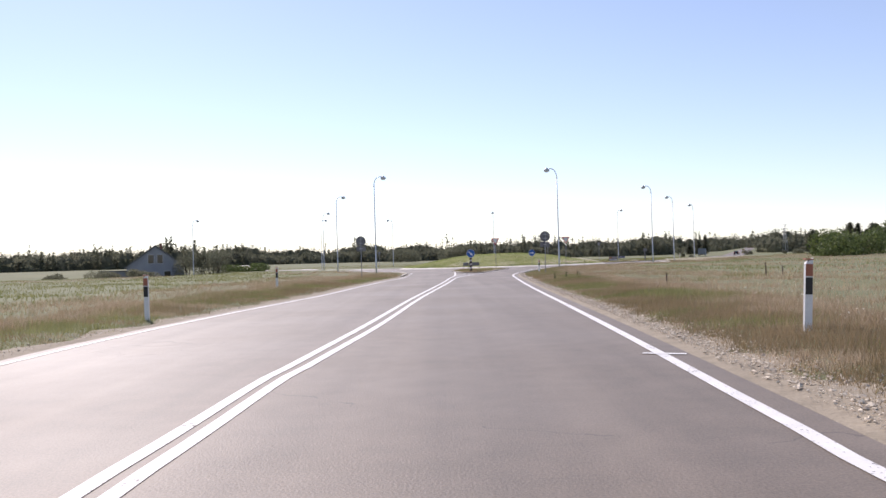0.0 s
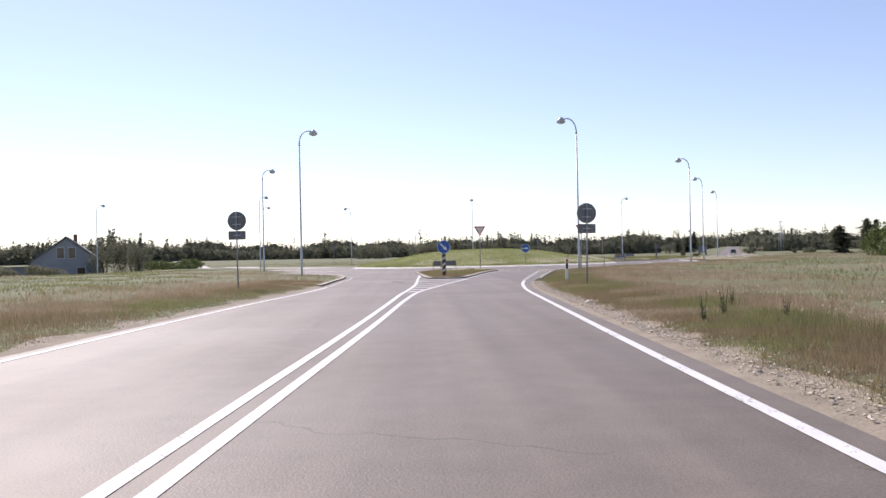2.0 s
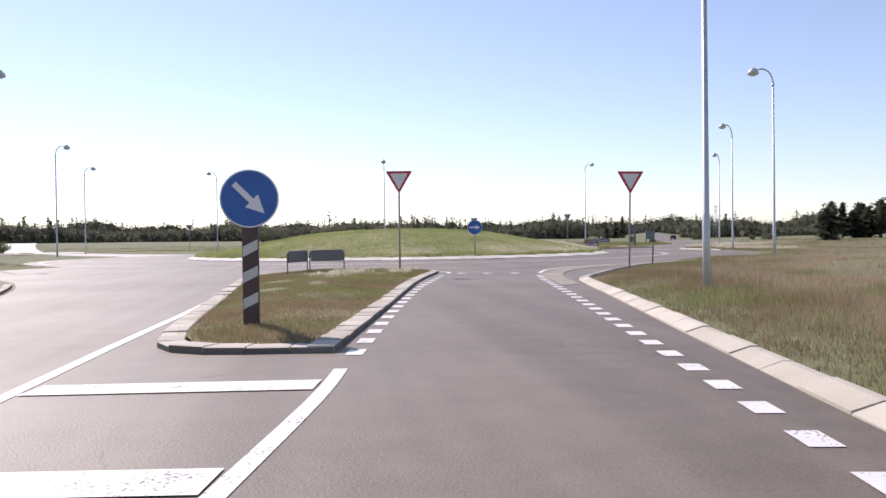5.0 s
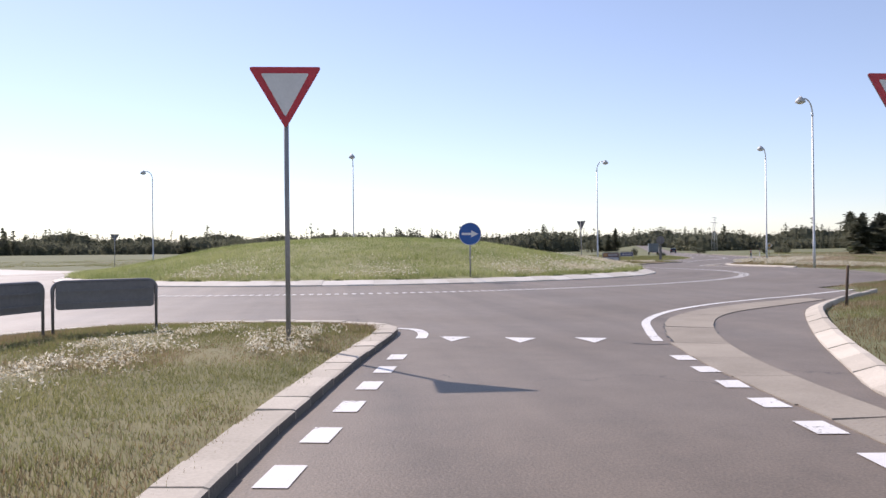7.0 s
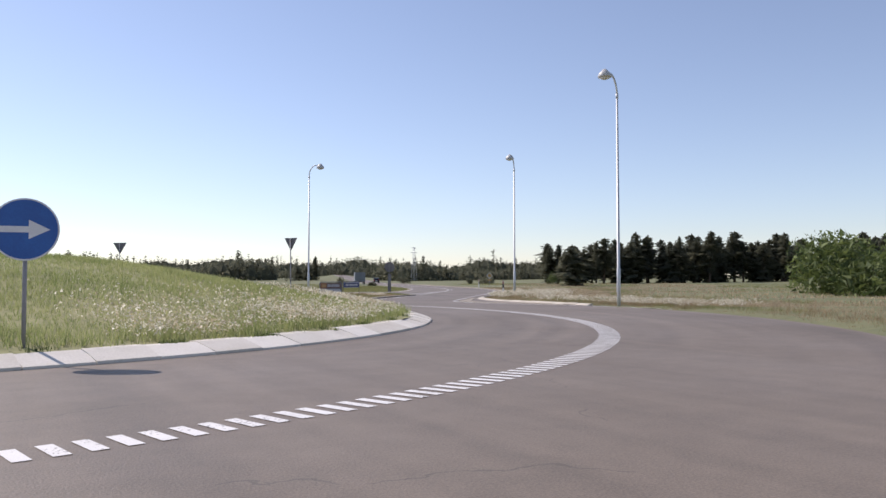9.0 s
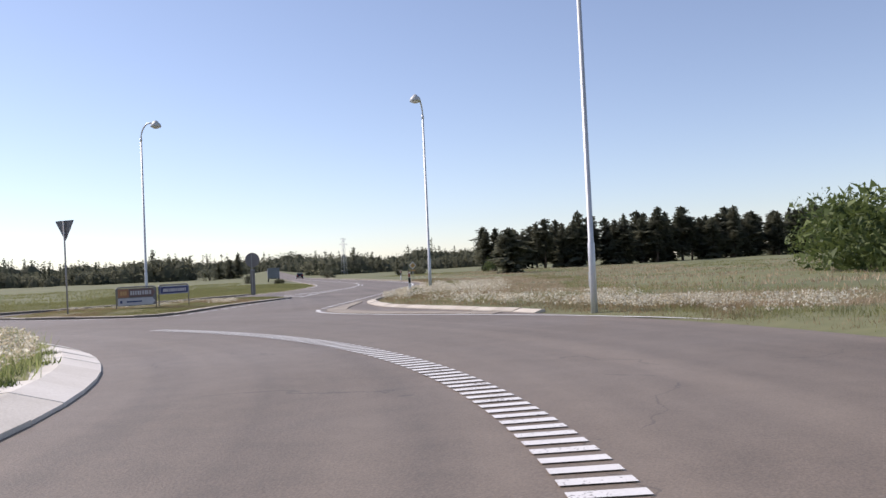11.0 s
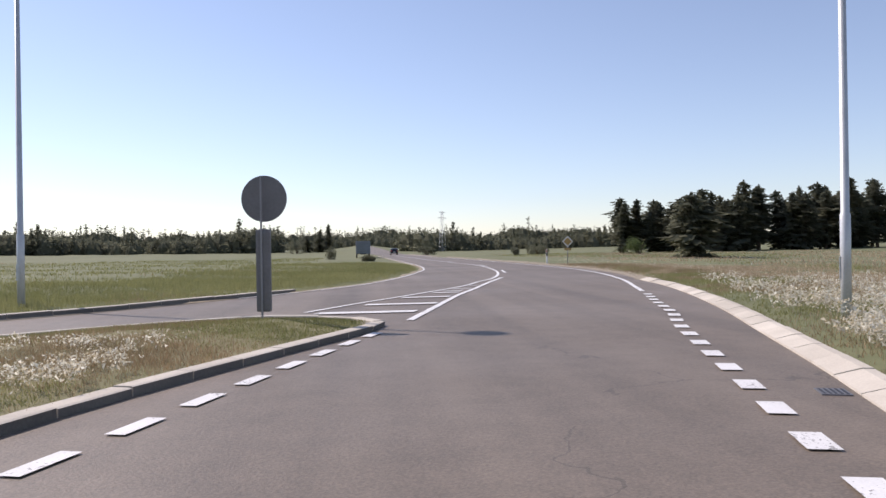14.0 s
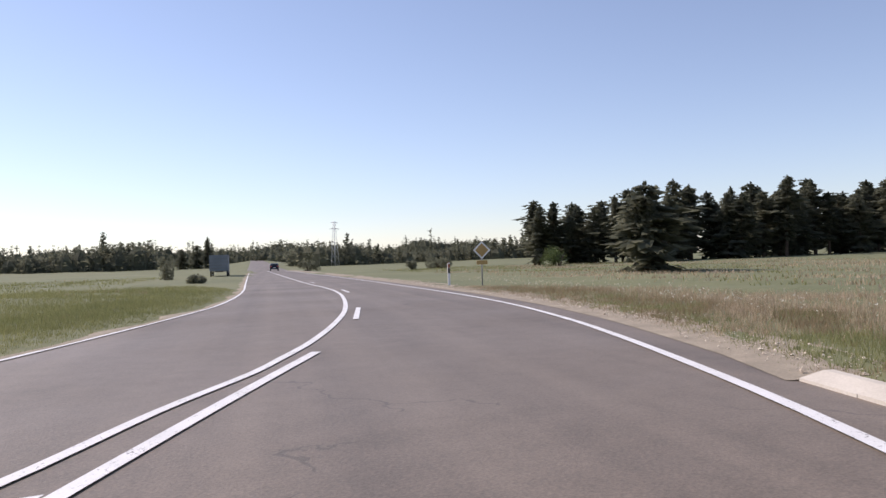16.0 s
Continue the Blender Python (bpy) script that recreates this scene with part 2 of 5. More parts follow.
BLACK = mat("black_plastic", (0.022, 0.022, 0.024), (0.012, 0.012, 0.013), rough=0.5, scale=3, fine=30)
CAR_PAINT = mat("dark_car_paint", (0.018, 0.02, 0.026), (0.012, 0.014, 0.02), rough=0.22, scale=3, fine=30)
CAR_GLASS = mat("tinted_glass", (0.02, 0.024, 0.028), rough=0.06, scale=3)
RUBBER = mat("tyre_rubber", (0.025, 0.025, 0.025), rough=0.85, scale=5)
ROOF = mat("grey_roof", (0.22, 0.215, 0.21), (0.13, 0.128, 0.125), rough=0.85, scale=0.8, fine=8)
WALLP = mat("pale_render", (0.62, 0.60, 0.56), (0.48, 0.46, 0.43), rough=0.9, scale=0.6, fine=8)
GREYBOX = mat("grey_cladding", (0.21, 0.235, 0.26), (0.14, 0.16, 0.18), rough=0.6, scale=0.8, fine=8)
HOUSE_WALL = mat("weathered_grey_wall", (0.34, 0.35, 0.37), (0.24, 0.25, 0.27), rough=0.9, scale=0.6, fine=8)
PATH_PALE = mat("pale_path", (0.42, 0.40, 0.36), (0.33, 0.31, 0.28), rough=0.9, scale=0.5, fine=8)
TAR = mat("tar_seam", (0.02, 0.019, 0.018), rough=0.5, scale=6)

# ---- helpers ----


def part(name, bm, material, parent=None, label=""):
    me = bpy.data.meshes.new(name)
    bm.to_mesh(me)
    bm.free()
    me.materials.append(material)
    ob = new(name, me)
    ob.parent = parent
    return tagged(ob, label)


def raw(name, verts, faces, material, parent=None, smooth=False):
    me = bpy.data.meshes.new(name)
    me.from_pydata([tuple(v) for v in verts], [], [tuple(f) for f in faces])
    me.materials.append(material)
    if smooth:
        me.shade_smooth()
    ob = new(name, me)
    ob.parent = parent
    return ob


def tris(name, verts, material, parent=None):
    """Many loose triangles from an (n, 3, 3) array, fast."""
    v = np.ascontiguousarray(verts, dtype=np.float32).reshape(-1, 3)
    n = len(v) // 3
    me = bpy.data.meshes.new(name)
    me.vertices.add(len(v))
    me.vertices.foreach_set("co", v.ravel())
    me.loops.add(len(v))
    me.loops.foreach_set("vertex_index", np.arange(len(v), dtype=np.int32))
    me.polygons.add(n)
    me.polygons.foreach_set("loop_start", np.arange(n, dtype=np.int32) * 3)
    me.update()
    me.materials.append(material)
    ob = new(name, me)
    ob.parent = parent
    return ob


def empty(name, m=None):
    ob = new(name)
    ob.empty_display_size = 0.2
    if m is not None:
        ob.matrix_basis = m
    return ob


def spline(pts, step=0.5):
    """A smooth line through pts, resampled at even steps."""
    p = np.array(pts, float)
    q = np.vstack([2 * p[0] - p[1], p, 2 * p[-1] - p[-2]])
    out = []
    for i in range(1, len(q) - 2):
        for t in np.linspace(0, 1, 24, endpoint=False):
            a, b, c, d = q[i - 1], q[i], q[i + 1], q[i + 2]
            out.append(0.5 * (2 * b + (c - a) * t + (2 * a - 5 * b + 4 * c - d) * t * t + (3 * b - a - 3 * c + d) * t ** 3))
    out.append(p[-1])
    return resample(out, step)


def resample(pts, step):
    o = np.array(pts, float)
    s = np.r_[0, np.cumsum(np.hypot(*np.diff(o, axis=0).T))]
    k = np.linspace(0, s[-1], max(2, int(round(s[-1] / step)) + 1))
    return np.c_[np.interp(k, s, o[:, 0]), np.interp(k, s, o[:, 1])]


def normals(p):
    d = np.gradient(p, axis=0)
    d /= np.maximum(np.hypot(*d.T), 1e-9)[:, None]
    return np.c_[d[:, 1], -d[:, 0]]


def ribbon(name, line, width, z, material, parent=None, thick=0.0):
    """A band along a line, width across, its top at z."""
    n = normals(line)
    a, b = line - n * width / 2, line + n * width / 2
    k = len(line)
    v = [(x, y, z) for x, y in a] + [(x, y, z) for x, y in b]
    f = [(i, i + k, i + k + 1, i + 1) for i in range(k - 1)]
    return raw(name, v, f, material, parent)


def dashes(name, line, on, off, width, z, material, parent, skew=0.0):
    s = np.r_[0, np.cumsum(np.hypot(*np.diff(line, axis=0).T))]
    u, made = 0.0, []
    while u + on < s[-1]:
        k = np.linspace(u, u + on, 4)
        seg = np.c_[np.interp(k, s, line[:, 0]), np.interp(k, s, line[:, 1])]
        if skew:
            n, d = normals(seg), np.gradient(seg, axis=0)
            d /= np.hypot(*d.T)[:, None]
            a, b = seg - n * width / 2 - d * skew, seg + n * width / 2 + d * skew
            v = [(x, y, z) for x, y in a] + [(x, y, z) for x, y in b]
            made.append(raw(name, v, [(i, i + 4, i + 5, i + 1) for i in range(3)], material, parent))
        else:
            made.append(ribbon(name, seg, width, z, material, parent))
        u += on + off
    return made


def flat(name, poly, z, material, parent=None):
    bm = bmesh.new()
    bm.faces.new([bm.verts.new((x, y, z)) for x, y in poly])
    bmesh.ops.triangulate(bm, faces=bm.faces[:])
    bmesh.ops.recalc_face_normals(bm, faces=bm.faces[:])
    for f in bm.faces:
        if f.normal.z < 0:
            f.normal_flip()
    return part(name, bm, material, parent)


def inside(poly, x, y):
    p = np.array(poly)
    r = np.zeros(np.shape(x), bool)
    for (x1, y1), (x2, y2) in zip(p, np.roll(p, -1, axis=0)):
        if y1 == y2:
            continue
        r ^= ((y1 > y) != (y2 > y)) & (x < (x2 - x1) * (y - y1) / (y2 - y1) + x1)
    return r


def edge_dist(poly, x, y):
    p = np.array(poly)
    best = np.full(np.shape(x), 1e9)
    for (x1, y1), (x2, y2) in zip(p, np.roll(p, -1, axis=0)):
        dx, dy = x2 - x1, y2 - y1
        t = np.clip(((x - x1) * dx + (y - y1) * dy) / max(dx * dx + dy * dy, 1e-9), 0, 1)
        best = np.minimum(best, np.hypot(x - x1 - t * dx, y - y1 - t * dy))
    return best


# ---- plan of the junction ----
CX, CY, R_KERB, R_STRIPE, R_RING = 9.56, 128.58, 16.7, 21.34, 27.3
SX, SY = 8.5, 127.28
ring = [(CX + R_RING * math.cos(a), CY + R_RING * math.sin(a)) for a in np.linspace(0, 2 * math.pi, 96, endpoint=False)]
edge_south = [(2.35, -120), (2.35, -20), (2.4, 2), (2.52, 6), (2.76, 10.5), (3.0, 15.5), (3.26, 21.5), (3.53, 28), (3.82, 34.5), (4.12, 40.5), (4.42, 46), (4.75, 52), (4.98, 56), (5.24, 58.9), (5.7, 62.8)]
south_right = spline([(x + 0.45, y) for x, y in edge_south] + [(6.5, 65.0)], 1.5)
kerb_entry = spline([(6.5, 64.8), (7.15, 68.6), (7.93, 72.4), (9.69, 80.6), (10.75, 85.6), (11.28, 87.7), (12.08, 89.25), (13.39, 91.6), (15.45, 94.9), (16.78, 96.7), (18.9, 98.9), (21.6, 101.3)], 0.5)
south_left = spline([(-6.6, -120), (-6.6, -20), (-6.6, 8), (-6.6, 14.5), (-6.25, 21), (-5.7, 27), (-5.25, 32), (-4.95, 39), (-4.65, 45), (-4.25, 52), (-3.65, 59), (-3.4, 66), (-3.5, 72), (-3.55, 78), (-4.3, 85), (-6.6, 92), (-10.0, 97.5), (-13.5, 102.5)], 1.0)
kerb_exit = spline([(36.9, 127.8), (37.05, 130.0), (37.15, 132.4), (37.3, 134.7), (37.75, 137.0), (39.2, 140.3), (40.8, 142.6), (42.8, 144.8), (45.1, 147.4), (47.5, 150.1), (50.0, 153.1), (52.35, 156.1), (54.3, 158.8), (56.1, 161.6)], 0.5)
ne_edge = spline([(51.0, 156.05), (53.0, 158.6), (54.9, 161.0), (56.7, 163.5), (58.4, 166.0), (60.3, 169.0), (63.1, 174.0), (66.4, 181.0), (71.2, 192.4), (79.6, 212.9), (116.6, 305.5)], 1.0)
ne_right = spline([(56.1, 161.6), (57.4, 163.2), (58.9, 165.4), (60.95, 168.55), (63.85, 173.8), (67.1, 180.8), (71.9, 192.1), (80.3, 212.6), (117.2, 305.25)], 2.0)
ne_left = spline([(10, 156.0), (16, 155.4), (21, 153.9), (24, 153.4), (27, 153.9), (32, 155.5), (37, 158.0), (42, 161.7), (46.0, 165.2), (49.0, 168.8), (51.35, 172.1), (54.6, 177.1), (58.2, 183.2), (63.3, 194.2), (72, 215.4), (110.1, 308.2)], 1.5)
nw_line = spline([(-8, 141), (-14, 147), (-20, 154.5), (-26, 164), (-31, 173)], 3)
nn = normals(nw_line)
poly_south = [tuple(p) for p in south_right] + [tuple(p) for p in kerb_entry] + [(24, 112), (6, 112), (-10, 112)] + [tuple(p) for p in south_left[::-1]]
poly_ne = [tuple(p) for p in kerb_exit] + [tuple(p) for p in ne_right] + [tuple(p) for p in ne_left[::-1]] + [(12, 148), (29, 132)]
flare = np.interp(np.arange(len(nw_line)), [0, 6, 12], [5.2, 3.6, 3.0])[:, None]
poly_nw = [tuple(p) for p in nw_line + nn * flare] + [tuple(p) for p in (nw_line - nn * flare)[::-1]]
ROADS = [poly_south, ring, poly_ne, poly_nw]


def road_gap(x, y):
    """Metres outside the paved area (negative inside)."""
    d = np.full(np.shape(x), 1e9)
    for poly in ROADS:
        e = edge_dist(poly, x, y)
        d = np.minimum(d, np.where(inside(poly, x, y), -e, e))
    return d


def lie(x, y, gap=None):
    """Height of the open ground."""
    x, y = np.asarray(x, float), np.asarray(y, float)
    gap = road_gap(x, y) if gap is None else gap
    up = np.clip((gap + 0.05) / 1.0, 0, 1)
    z = -0.045 + 0.105 * up * up * (3 - 2 * up)
    far = np.clip((gap - 15) / 200, 0, 1)
    z += 1.6 * far * far * (3 - 2 * far)
    dip = np.clip((gap - 6) / 40, 0, 1)
    z -= 1.9 * dip * np.exp(-((x + 72) / 48) ** 2 - ((y - 182) / 42) ** 2)
    wave = 0.10 * np.sin(x * 0.31 + 1.3 * np.sin(y * 0.11)) * np.cos(y * 0.27 + 0.7) + 0.05 * np.sin(x * 0.9 + y * 0.7)
    return z + wave * np.clip((gap - 0.6) / 5, 0, 1)


def at_ground(x, y):
    return float(lie(np.array([x]), np.array([y]))[0])


def axis(lo, hi, step, far, grow=1.13):
    a = list(np.arange(lo, hi + 1e-6, step))
    s, e = step, hi
    while e < far:
        s *= grow
        e += s
        a.append(e)
    s, e, b = step, lo, []
    while e > -far:
        s *= grow
        e -= s
        b.append(e)
    return np.array(b[::-1] + a)


# ---- ground, roads ----
gx, gy = axis(-14, 74, 0.8, 3600), axis(0, 195, 0.8, 3600)
GX, GY = np.meshgrid(gx, gy)
GAP = road_gap(GX, GY)
GZ = lie(GX, GY, GAP)
nx, ny = len(gx), len(gy)
idx = np.arange(nx * ny).reshape(ny, nx)
quads = np.stack([idx[:-1, :-1], idx[:-1, 1:], idx[1:, 1:], idx[1:, :-1]], -1).reshape(-1, 4)
ground = raw("ground", np.stack([GX, GY, GZ], -1).reshape(-1, 3).tolist(), quads.tolist(), GROUND, smooth=True)
tagged(ground, "dry summer grassland around the road junction", "ground", kind="structure")
road = flat("road", poly_south, 0.0, ASPHALT)
tagged(road, "grey asphalt approach road with white markings", "road", kind="structure")
for nm, poly, z, lb in (("road_ring", ring, -0.004, "grey asphalt ring of the roundabout"), ("road_exit", poly_ne, -0.008, "grey asphalt road leading away to the woods"), ("road_far_arm", poly_nw, -0.012, "pale asphalt side arm of the roundabout, sun glare painted in")):
    tagged(flat(nm, poly, z, {"road_ring": ASPHALT_RING, "road_exit": ASPHALT_EXIT}.get(nm, GLARE_ROAD)), lb, "road", kind="structure")
# the road climbs a low bank towards the far woods
far_axis = resample([(113.0, 305.8), (224, 575), (315, 796)], 9)
far_n = normals(far_axis)
far_z = np.interp(np.arange(len(far_axis)) * 9.0, [0, 60, 150, 300, 420, 560], [-0.008, 0.45, 1.5, 3.2, 4.6, 5.2])
far_rows = [[(*(p + q * o), z + dz) for p, q, z in zip(far_axis, far_n, far_z)] for o, dz in ((-4.1, 0), (4.1, 0))]
k = len(far_axis)
tagged(raw("road_far", far_rows[0] + far_rows[1], [(i, i + k, i + k + 1, i + 1) for i in range(k - 1)], ASPHALT_EXIT), "pale asphalt road climbing towards the far woods", "road", kind="structure")
for sd in (-1, 1):
    rows_ = [[(*(p + q * o * sd), zz) for p, q, zz in zip(far_axis, far_n, zs)] for o, zs in ((4.1, far_z - 0.01), (6.0, far_z - 0.06), (60, np.full(k, -2.6)))]
    fs = [(r * k + i, (r + 1) * k + i, (r + 1) * k + i + 1, r * k + i + 1) for r in (0, 1) for i in range(k - 1)]
    tagged(raw("road_bank", rows_[0] + rows_[1] + rows_[2], fs if sd > 0 else [f[::-1] for f in fs], GROUND), "grassy bank under the far road", "bank", kind="structure")

# the side arm dips, then climbs past the house to the woods
arm = spline([(-30.2, 171.5), (-35.5, 182), (-42, 196), (-49, 211), (-55.5, 226), (-61, 241), (-66.5, 258)], 2.5)
arm_n = normals(arm)
k = len(arm)
arm_z = np.maximum(lie(arm[:, 0], arm[:, 1]) + 0.08, np.interp(arm[:, 1], [171, 185, 205, 226, 245, 260], [-0.01, -0.35, -0.55, 0.35, 1.3, 1.6]))
arm_rows = [[(*(p + q * o), z + dz) for p, q, z in zip(arm, arm_n, arm_z)] for o, dz in ((-10.0, -2.2), (-3.1, 0), (3.1, 0), (10.0, -2.2))]
tagged(raw("road_side_arm", arm_rows[1] + arm_rows[2], [(i + 1, i + k + 1, i + k, i) for i in range(k - 1)], GLARE_ROAD), "pale asphalt side road climbing to the woods, sun glare painted in", "road", kind="structure")
for a, b in ((0, 1), (2, 3)):
    low = [(x, y, z - 0.02) for x, y, z in arm_rows[a]] + [(x, y, z - 0.02) for x, y, z in arm_rows[b]]
    tagged(raw("road_bank", low, [(i + 1, i + k + 1, i + k, i) for i in range(k - 1)], GROUND, smooth=True), "grassy bank beside the side road", "bank", kind="structure")

# gravel verge along the open edges
for nm, line, w, off in (("verge_gravel", resample(south_right, 0.6), 0.62, 0.35), ("verge_gravel", ne_right, 1.1, 0.6), ("verge_gravel", south_left, 0.45, -0.25), ("verge_gravel", ne_left[16:], 0.16, -0.2)):
    n = normals(line)
    k = len(line)
    wob = 0.22 * np.sin(np.arange(k) * 1.7) + 0.12 * np.sin(np.arange(k) * 4.1)
    s = 1 if off > 0 else -1
    inner, outer = line - n * 0.12 * s, line + n * (s * w + wob * 0.8)[:, None]
    v = [(x, y, -0.002) for x, y in inner] + [(x, y, 0.025 + z * 0.03) for (x, y), z in zip((inner + outer) / 2, wob)] + [(x, y, z + 0.004) for (x, y), z in zip(outer, lie(outer[:, 0], outer[:, 1]))]
    f = []
    for i in range(k - 1):
        for r in (0, 1):
            q = (r * k + i, (r + 1) * k + i, (r + 1) * k + i + 1, r * k + i + 1)
            f.append(q if s > 0 else q[::-1])
    tagged(raw(nm, v, f, GRAVEL, smooth=True), "crumbling gravel verge beside the asphalt", "verge", kind="structure")

# ---- road markings ----
marks = empty("road_markings")
tagged(marks, "worn white road markings", "marking", kind="structure")
ZM = 0.006


def off(line, d):
    return line + normals(line) * d


ribbon("edge_line", spline(edge_south + [(6.35, 67.0)], 0.8), 0.14, ZM, PAINT, marks)
centre_l = spline([(-2.15, -120), (-2.15, -10), (-2.08, 6.7), (-1.93, 10.3), (-1.6, 16), (-1.13, 26), (-0.6, 35), (-0.1, 43.5), (0.25, 50.5)], 0.8)
centre_r = spline([(-1.92, -120), (-1.92, -10), (-1.86, 6.7), (-1.69, 10.3), (-1.3, 16.2), (-0.85, 26), (-0.3, 35), (0.2, 43), (0.6, 50.5)], 0.8)
hatch_l = spline([(0.25, 50.5), (0.49, 55.9), (0.68, 58.8), (0.96, 64.8), (1.1, 74.8), (1.2, 80), (1.15, 86)], 0.8)
hatch_r = spline([(0.6, 50.5), (0.92, 55.3), (1.25, 58.1), (1.97, 62.3), (2.8, 66.8), (3.6, 70.8), (3.85, 72.4)], 0.8)
for ln in (centre_l, centre_r):
    ribbon("centre_line", ln, 0.13, ZM, PAINT, marks)
for ln in (hatch_l, hatch_r):
    ribbon("hatch_border", ln, 0.14, ZM, PAINT, marks)


def bar(p, q, w, parent=marks, name="hatch_bar", along=None):
    """A painted bar; its ends are cut along the lane where a direction is given."""
    p, q = np.array(p), np.array(q)
    d = (q - p) / np.hypot(*(q - p))
    if along is None:
        e = np.array([-d[1], d[0]]) * w / 2
    else:
        e = np.array(along) / np.hypot(*along)
        e = e * (w / 2) / abs(d[0] * e[1] - d[1] * e[0])
    return raw(name, [(*(p - e), ZM + 0.004), (*(q - e), ZM + 0.004), (*(q + e), ZM + 0.004), (*(p + e), ZM + 0.004)], [(0, 1, 2, 3)], PAINT, parent)


bar((2.52, 10.05), (3.02, 9.85), 0.12, name="cross_mark")


for y in (57.3, 59.1, 61.3, 63.6, 66.2, 69.0, 71.7):
    xl = np.interp(y, hatch_l[:, 1], hatch_l[:, 0])
    xr = np.interp(y, hatch_r[:, 1], hatch_r[:, 0])
    bar((xl + 0.12, y + 0.12), (xr - 0.12, y - 0.12), 0.46, along=(0.16, 1.0))
left_line = off(south_left, 0.4)
ribbon("edge_line", left_line[left_line[:, 1] < 64], 0.12, ZM, PAINT, marks)
dashes("edge_dash", left_line[(left_line[:, 1] > 64.5) & (left_line[:, 1] < 82)], 0.5, 0.6, 0.14, ZM, PAINT, marks)
entry_dash = spline([(6.5, 68.0), (7.75, 74.6), (9.05, 81.3), (10.2, 87.65), (10.4, 88.6), (10.6, 89.5), (10.85, 90.7)], 0.3)
dashes("edge_dash", entry_dash, 0.40, 0.50, 0.22, ZM, PAINT, marks)
isl_dash = spline([(4.0, 73.3), (4.95, 79.0), (6.05, 84.9), (6.8, 88.1), (7.05, 89.15), (7.3, 90.2), (7.55, 91.25), (7.8, 92.3)], 0.3)
ribbon("nose_line", spline([(7.8, 94.7), (8.05, 94.6), (8.2, 94.3), (8.2, 93.7), (8.08, 93.1)], 0.2), 0.16, ZM, PAINT, marks)
dashes("island_dash", isl_dash, 0.45, 0.55, 0.2, ZM, PAINT, marks)
for a, b in (((8.39, 93.31), (8.82, 93.11)), ((9.28, 92.92), (9.71, 92.71)), ((10.25, 92.64), (10.68, 92.44))):
    m = ((a[0] + b[0]) / 2 - 0.16, (a[1] + b[1]) / 2 - 0.6)
    raw("give_way_tooth", [(*a, ZM), (*m, ZM), (*b, ZM)], [(0, 1, 2)], PAINT, marks)
outer_line = spline([(11.2, 91.9), (11.6, 93.05), (12.4, 94.95), (13.7, 96.75), (15.4, 98.3), (17.3, 99.55), (19.6, 100.9), (24.0, 103.9), (28.2, 107.3), (32.1, 111.4), (34.9, 116.4), (36.5, 121.4), (36.6, 125.0), (35.95, 128.6), (35.2, 131.0), (34.75, 133.0), (34.65, 134.6), (34.9, 136.0), (35.5, 137.25)], 0.4)
ribbon("ring_outer_line", outer_line, 0.145, ZM, PAINT, marks)
circ = lambda r, a0, a1, n, cx=CX, cy=CY: np.array([(cx + r * math.cos(a), cy + r * math.sin(a)) for a in np.linspace(a0, a1, n)])
ribbon("ring_outer_line", circ(26.3, radians(150), radians(238), 60), 0.18, ZM, PAINT, marks)
dashes("ring_stripe", circ(R_STRIPE, radians(-118), radians(17), 480, SX, SY), 0.13, 0.13, 0.46, ZM, PAINT, marks)
exit_dash = spline([(36.05, 137.95), (36.9, 139.0), (37.85, 140.2), (38.9, 141.4), (40.2, 143.05), (41.4, 144.5), (43.5, 147.05), (45.0, 148.85), (46.6, 150.6), (48.6, 153.1), (50.7, 155.6)], 0.3)
dashes("edge_dash", exit_dash, 0.46, 0.58, 0.21, ZM, PAINT, marks)
ribbon("island_line", spline([(26.55, 149.0), (26.6, 148.2), (27.45, 145.8), (29.15, 142.8), (30.15, 141.15), (30.85, 140.55), (31.5, 140.6)], 0.3), 0.13, ZM, PAINT, marks)
ribbon("edge_line", ne_edge, 0.14, ZM, PAINT, marks)
isl2_dash = spline([(31.5, 140.5), (32.83, 141.8), (34.2, 143.25), (35.7, 144.9), (37.2, 146.7), (38.7, 148.5), (40.0, 150.0), (40.9, 151.0)], 0.3)
dashes("island_dash", isl2_dash, 0.55, 0.45, 0.16, ZM, PAINT, marks)
v_r = spline([(41.85, 152.15), (44.2, 155.3), (46.3, 158.1), (48.1, 160.3), (49.9, 162.6), (51.5, 164.6), (53.95, 167.6)], 0.6)
v_l = spline([(40.9, 155.0), (43.0, 156.95), (44.5, 158.25), (46.3, 159.85), (47.85, 161.25), (49.4, 162.8), (50.9, 164.6), (52.4, 166.2), (53.2, 167.2)], 0.6)
ribbon("hatch_border", v_r, 0.14, ZM, PAINT, marks)
ribbon("hatch_border", v_l, 0.12, ZM, PAINT, marks)
for a, b, w in (((41.0, 154.6), (42.85, 153.85), 0.46), ((42.75, 156.2), (44.3, 155.65), 0.42), ((44.55, 158.0), (45.75, 157.6), 0.36), ((46.2, 159.4), (46.95, 159.15), 0.28), ((46.85, 159.98), (47.45, 159.85), 0.2), ((47.75, 160.95), (48.3, 160.75), 0.22), ((49.2, 162.35), (49.55, 162.3), 0.18)):
    bar(a, b, w, along=(0.63, 0.777))
centre_ne = spline([(53.2, 167.2), (54.5, 168.9), (56.6, 172.0), (59.0, 175.9), (61.9, 181.2), (64.7, 186.8), (67.6, 193.6), (75.6, 214.0), (113.4, 306.8)], 0.8)
ribbon("centre_line", centre_ne[:], 0.13, ZM, PAINT, marks)
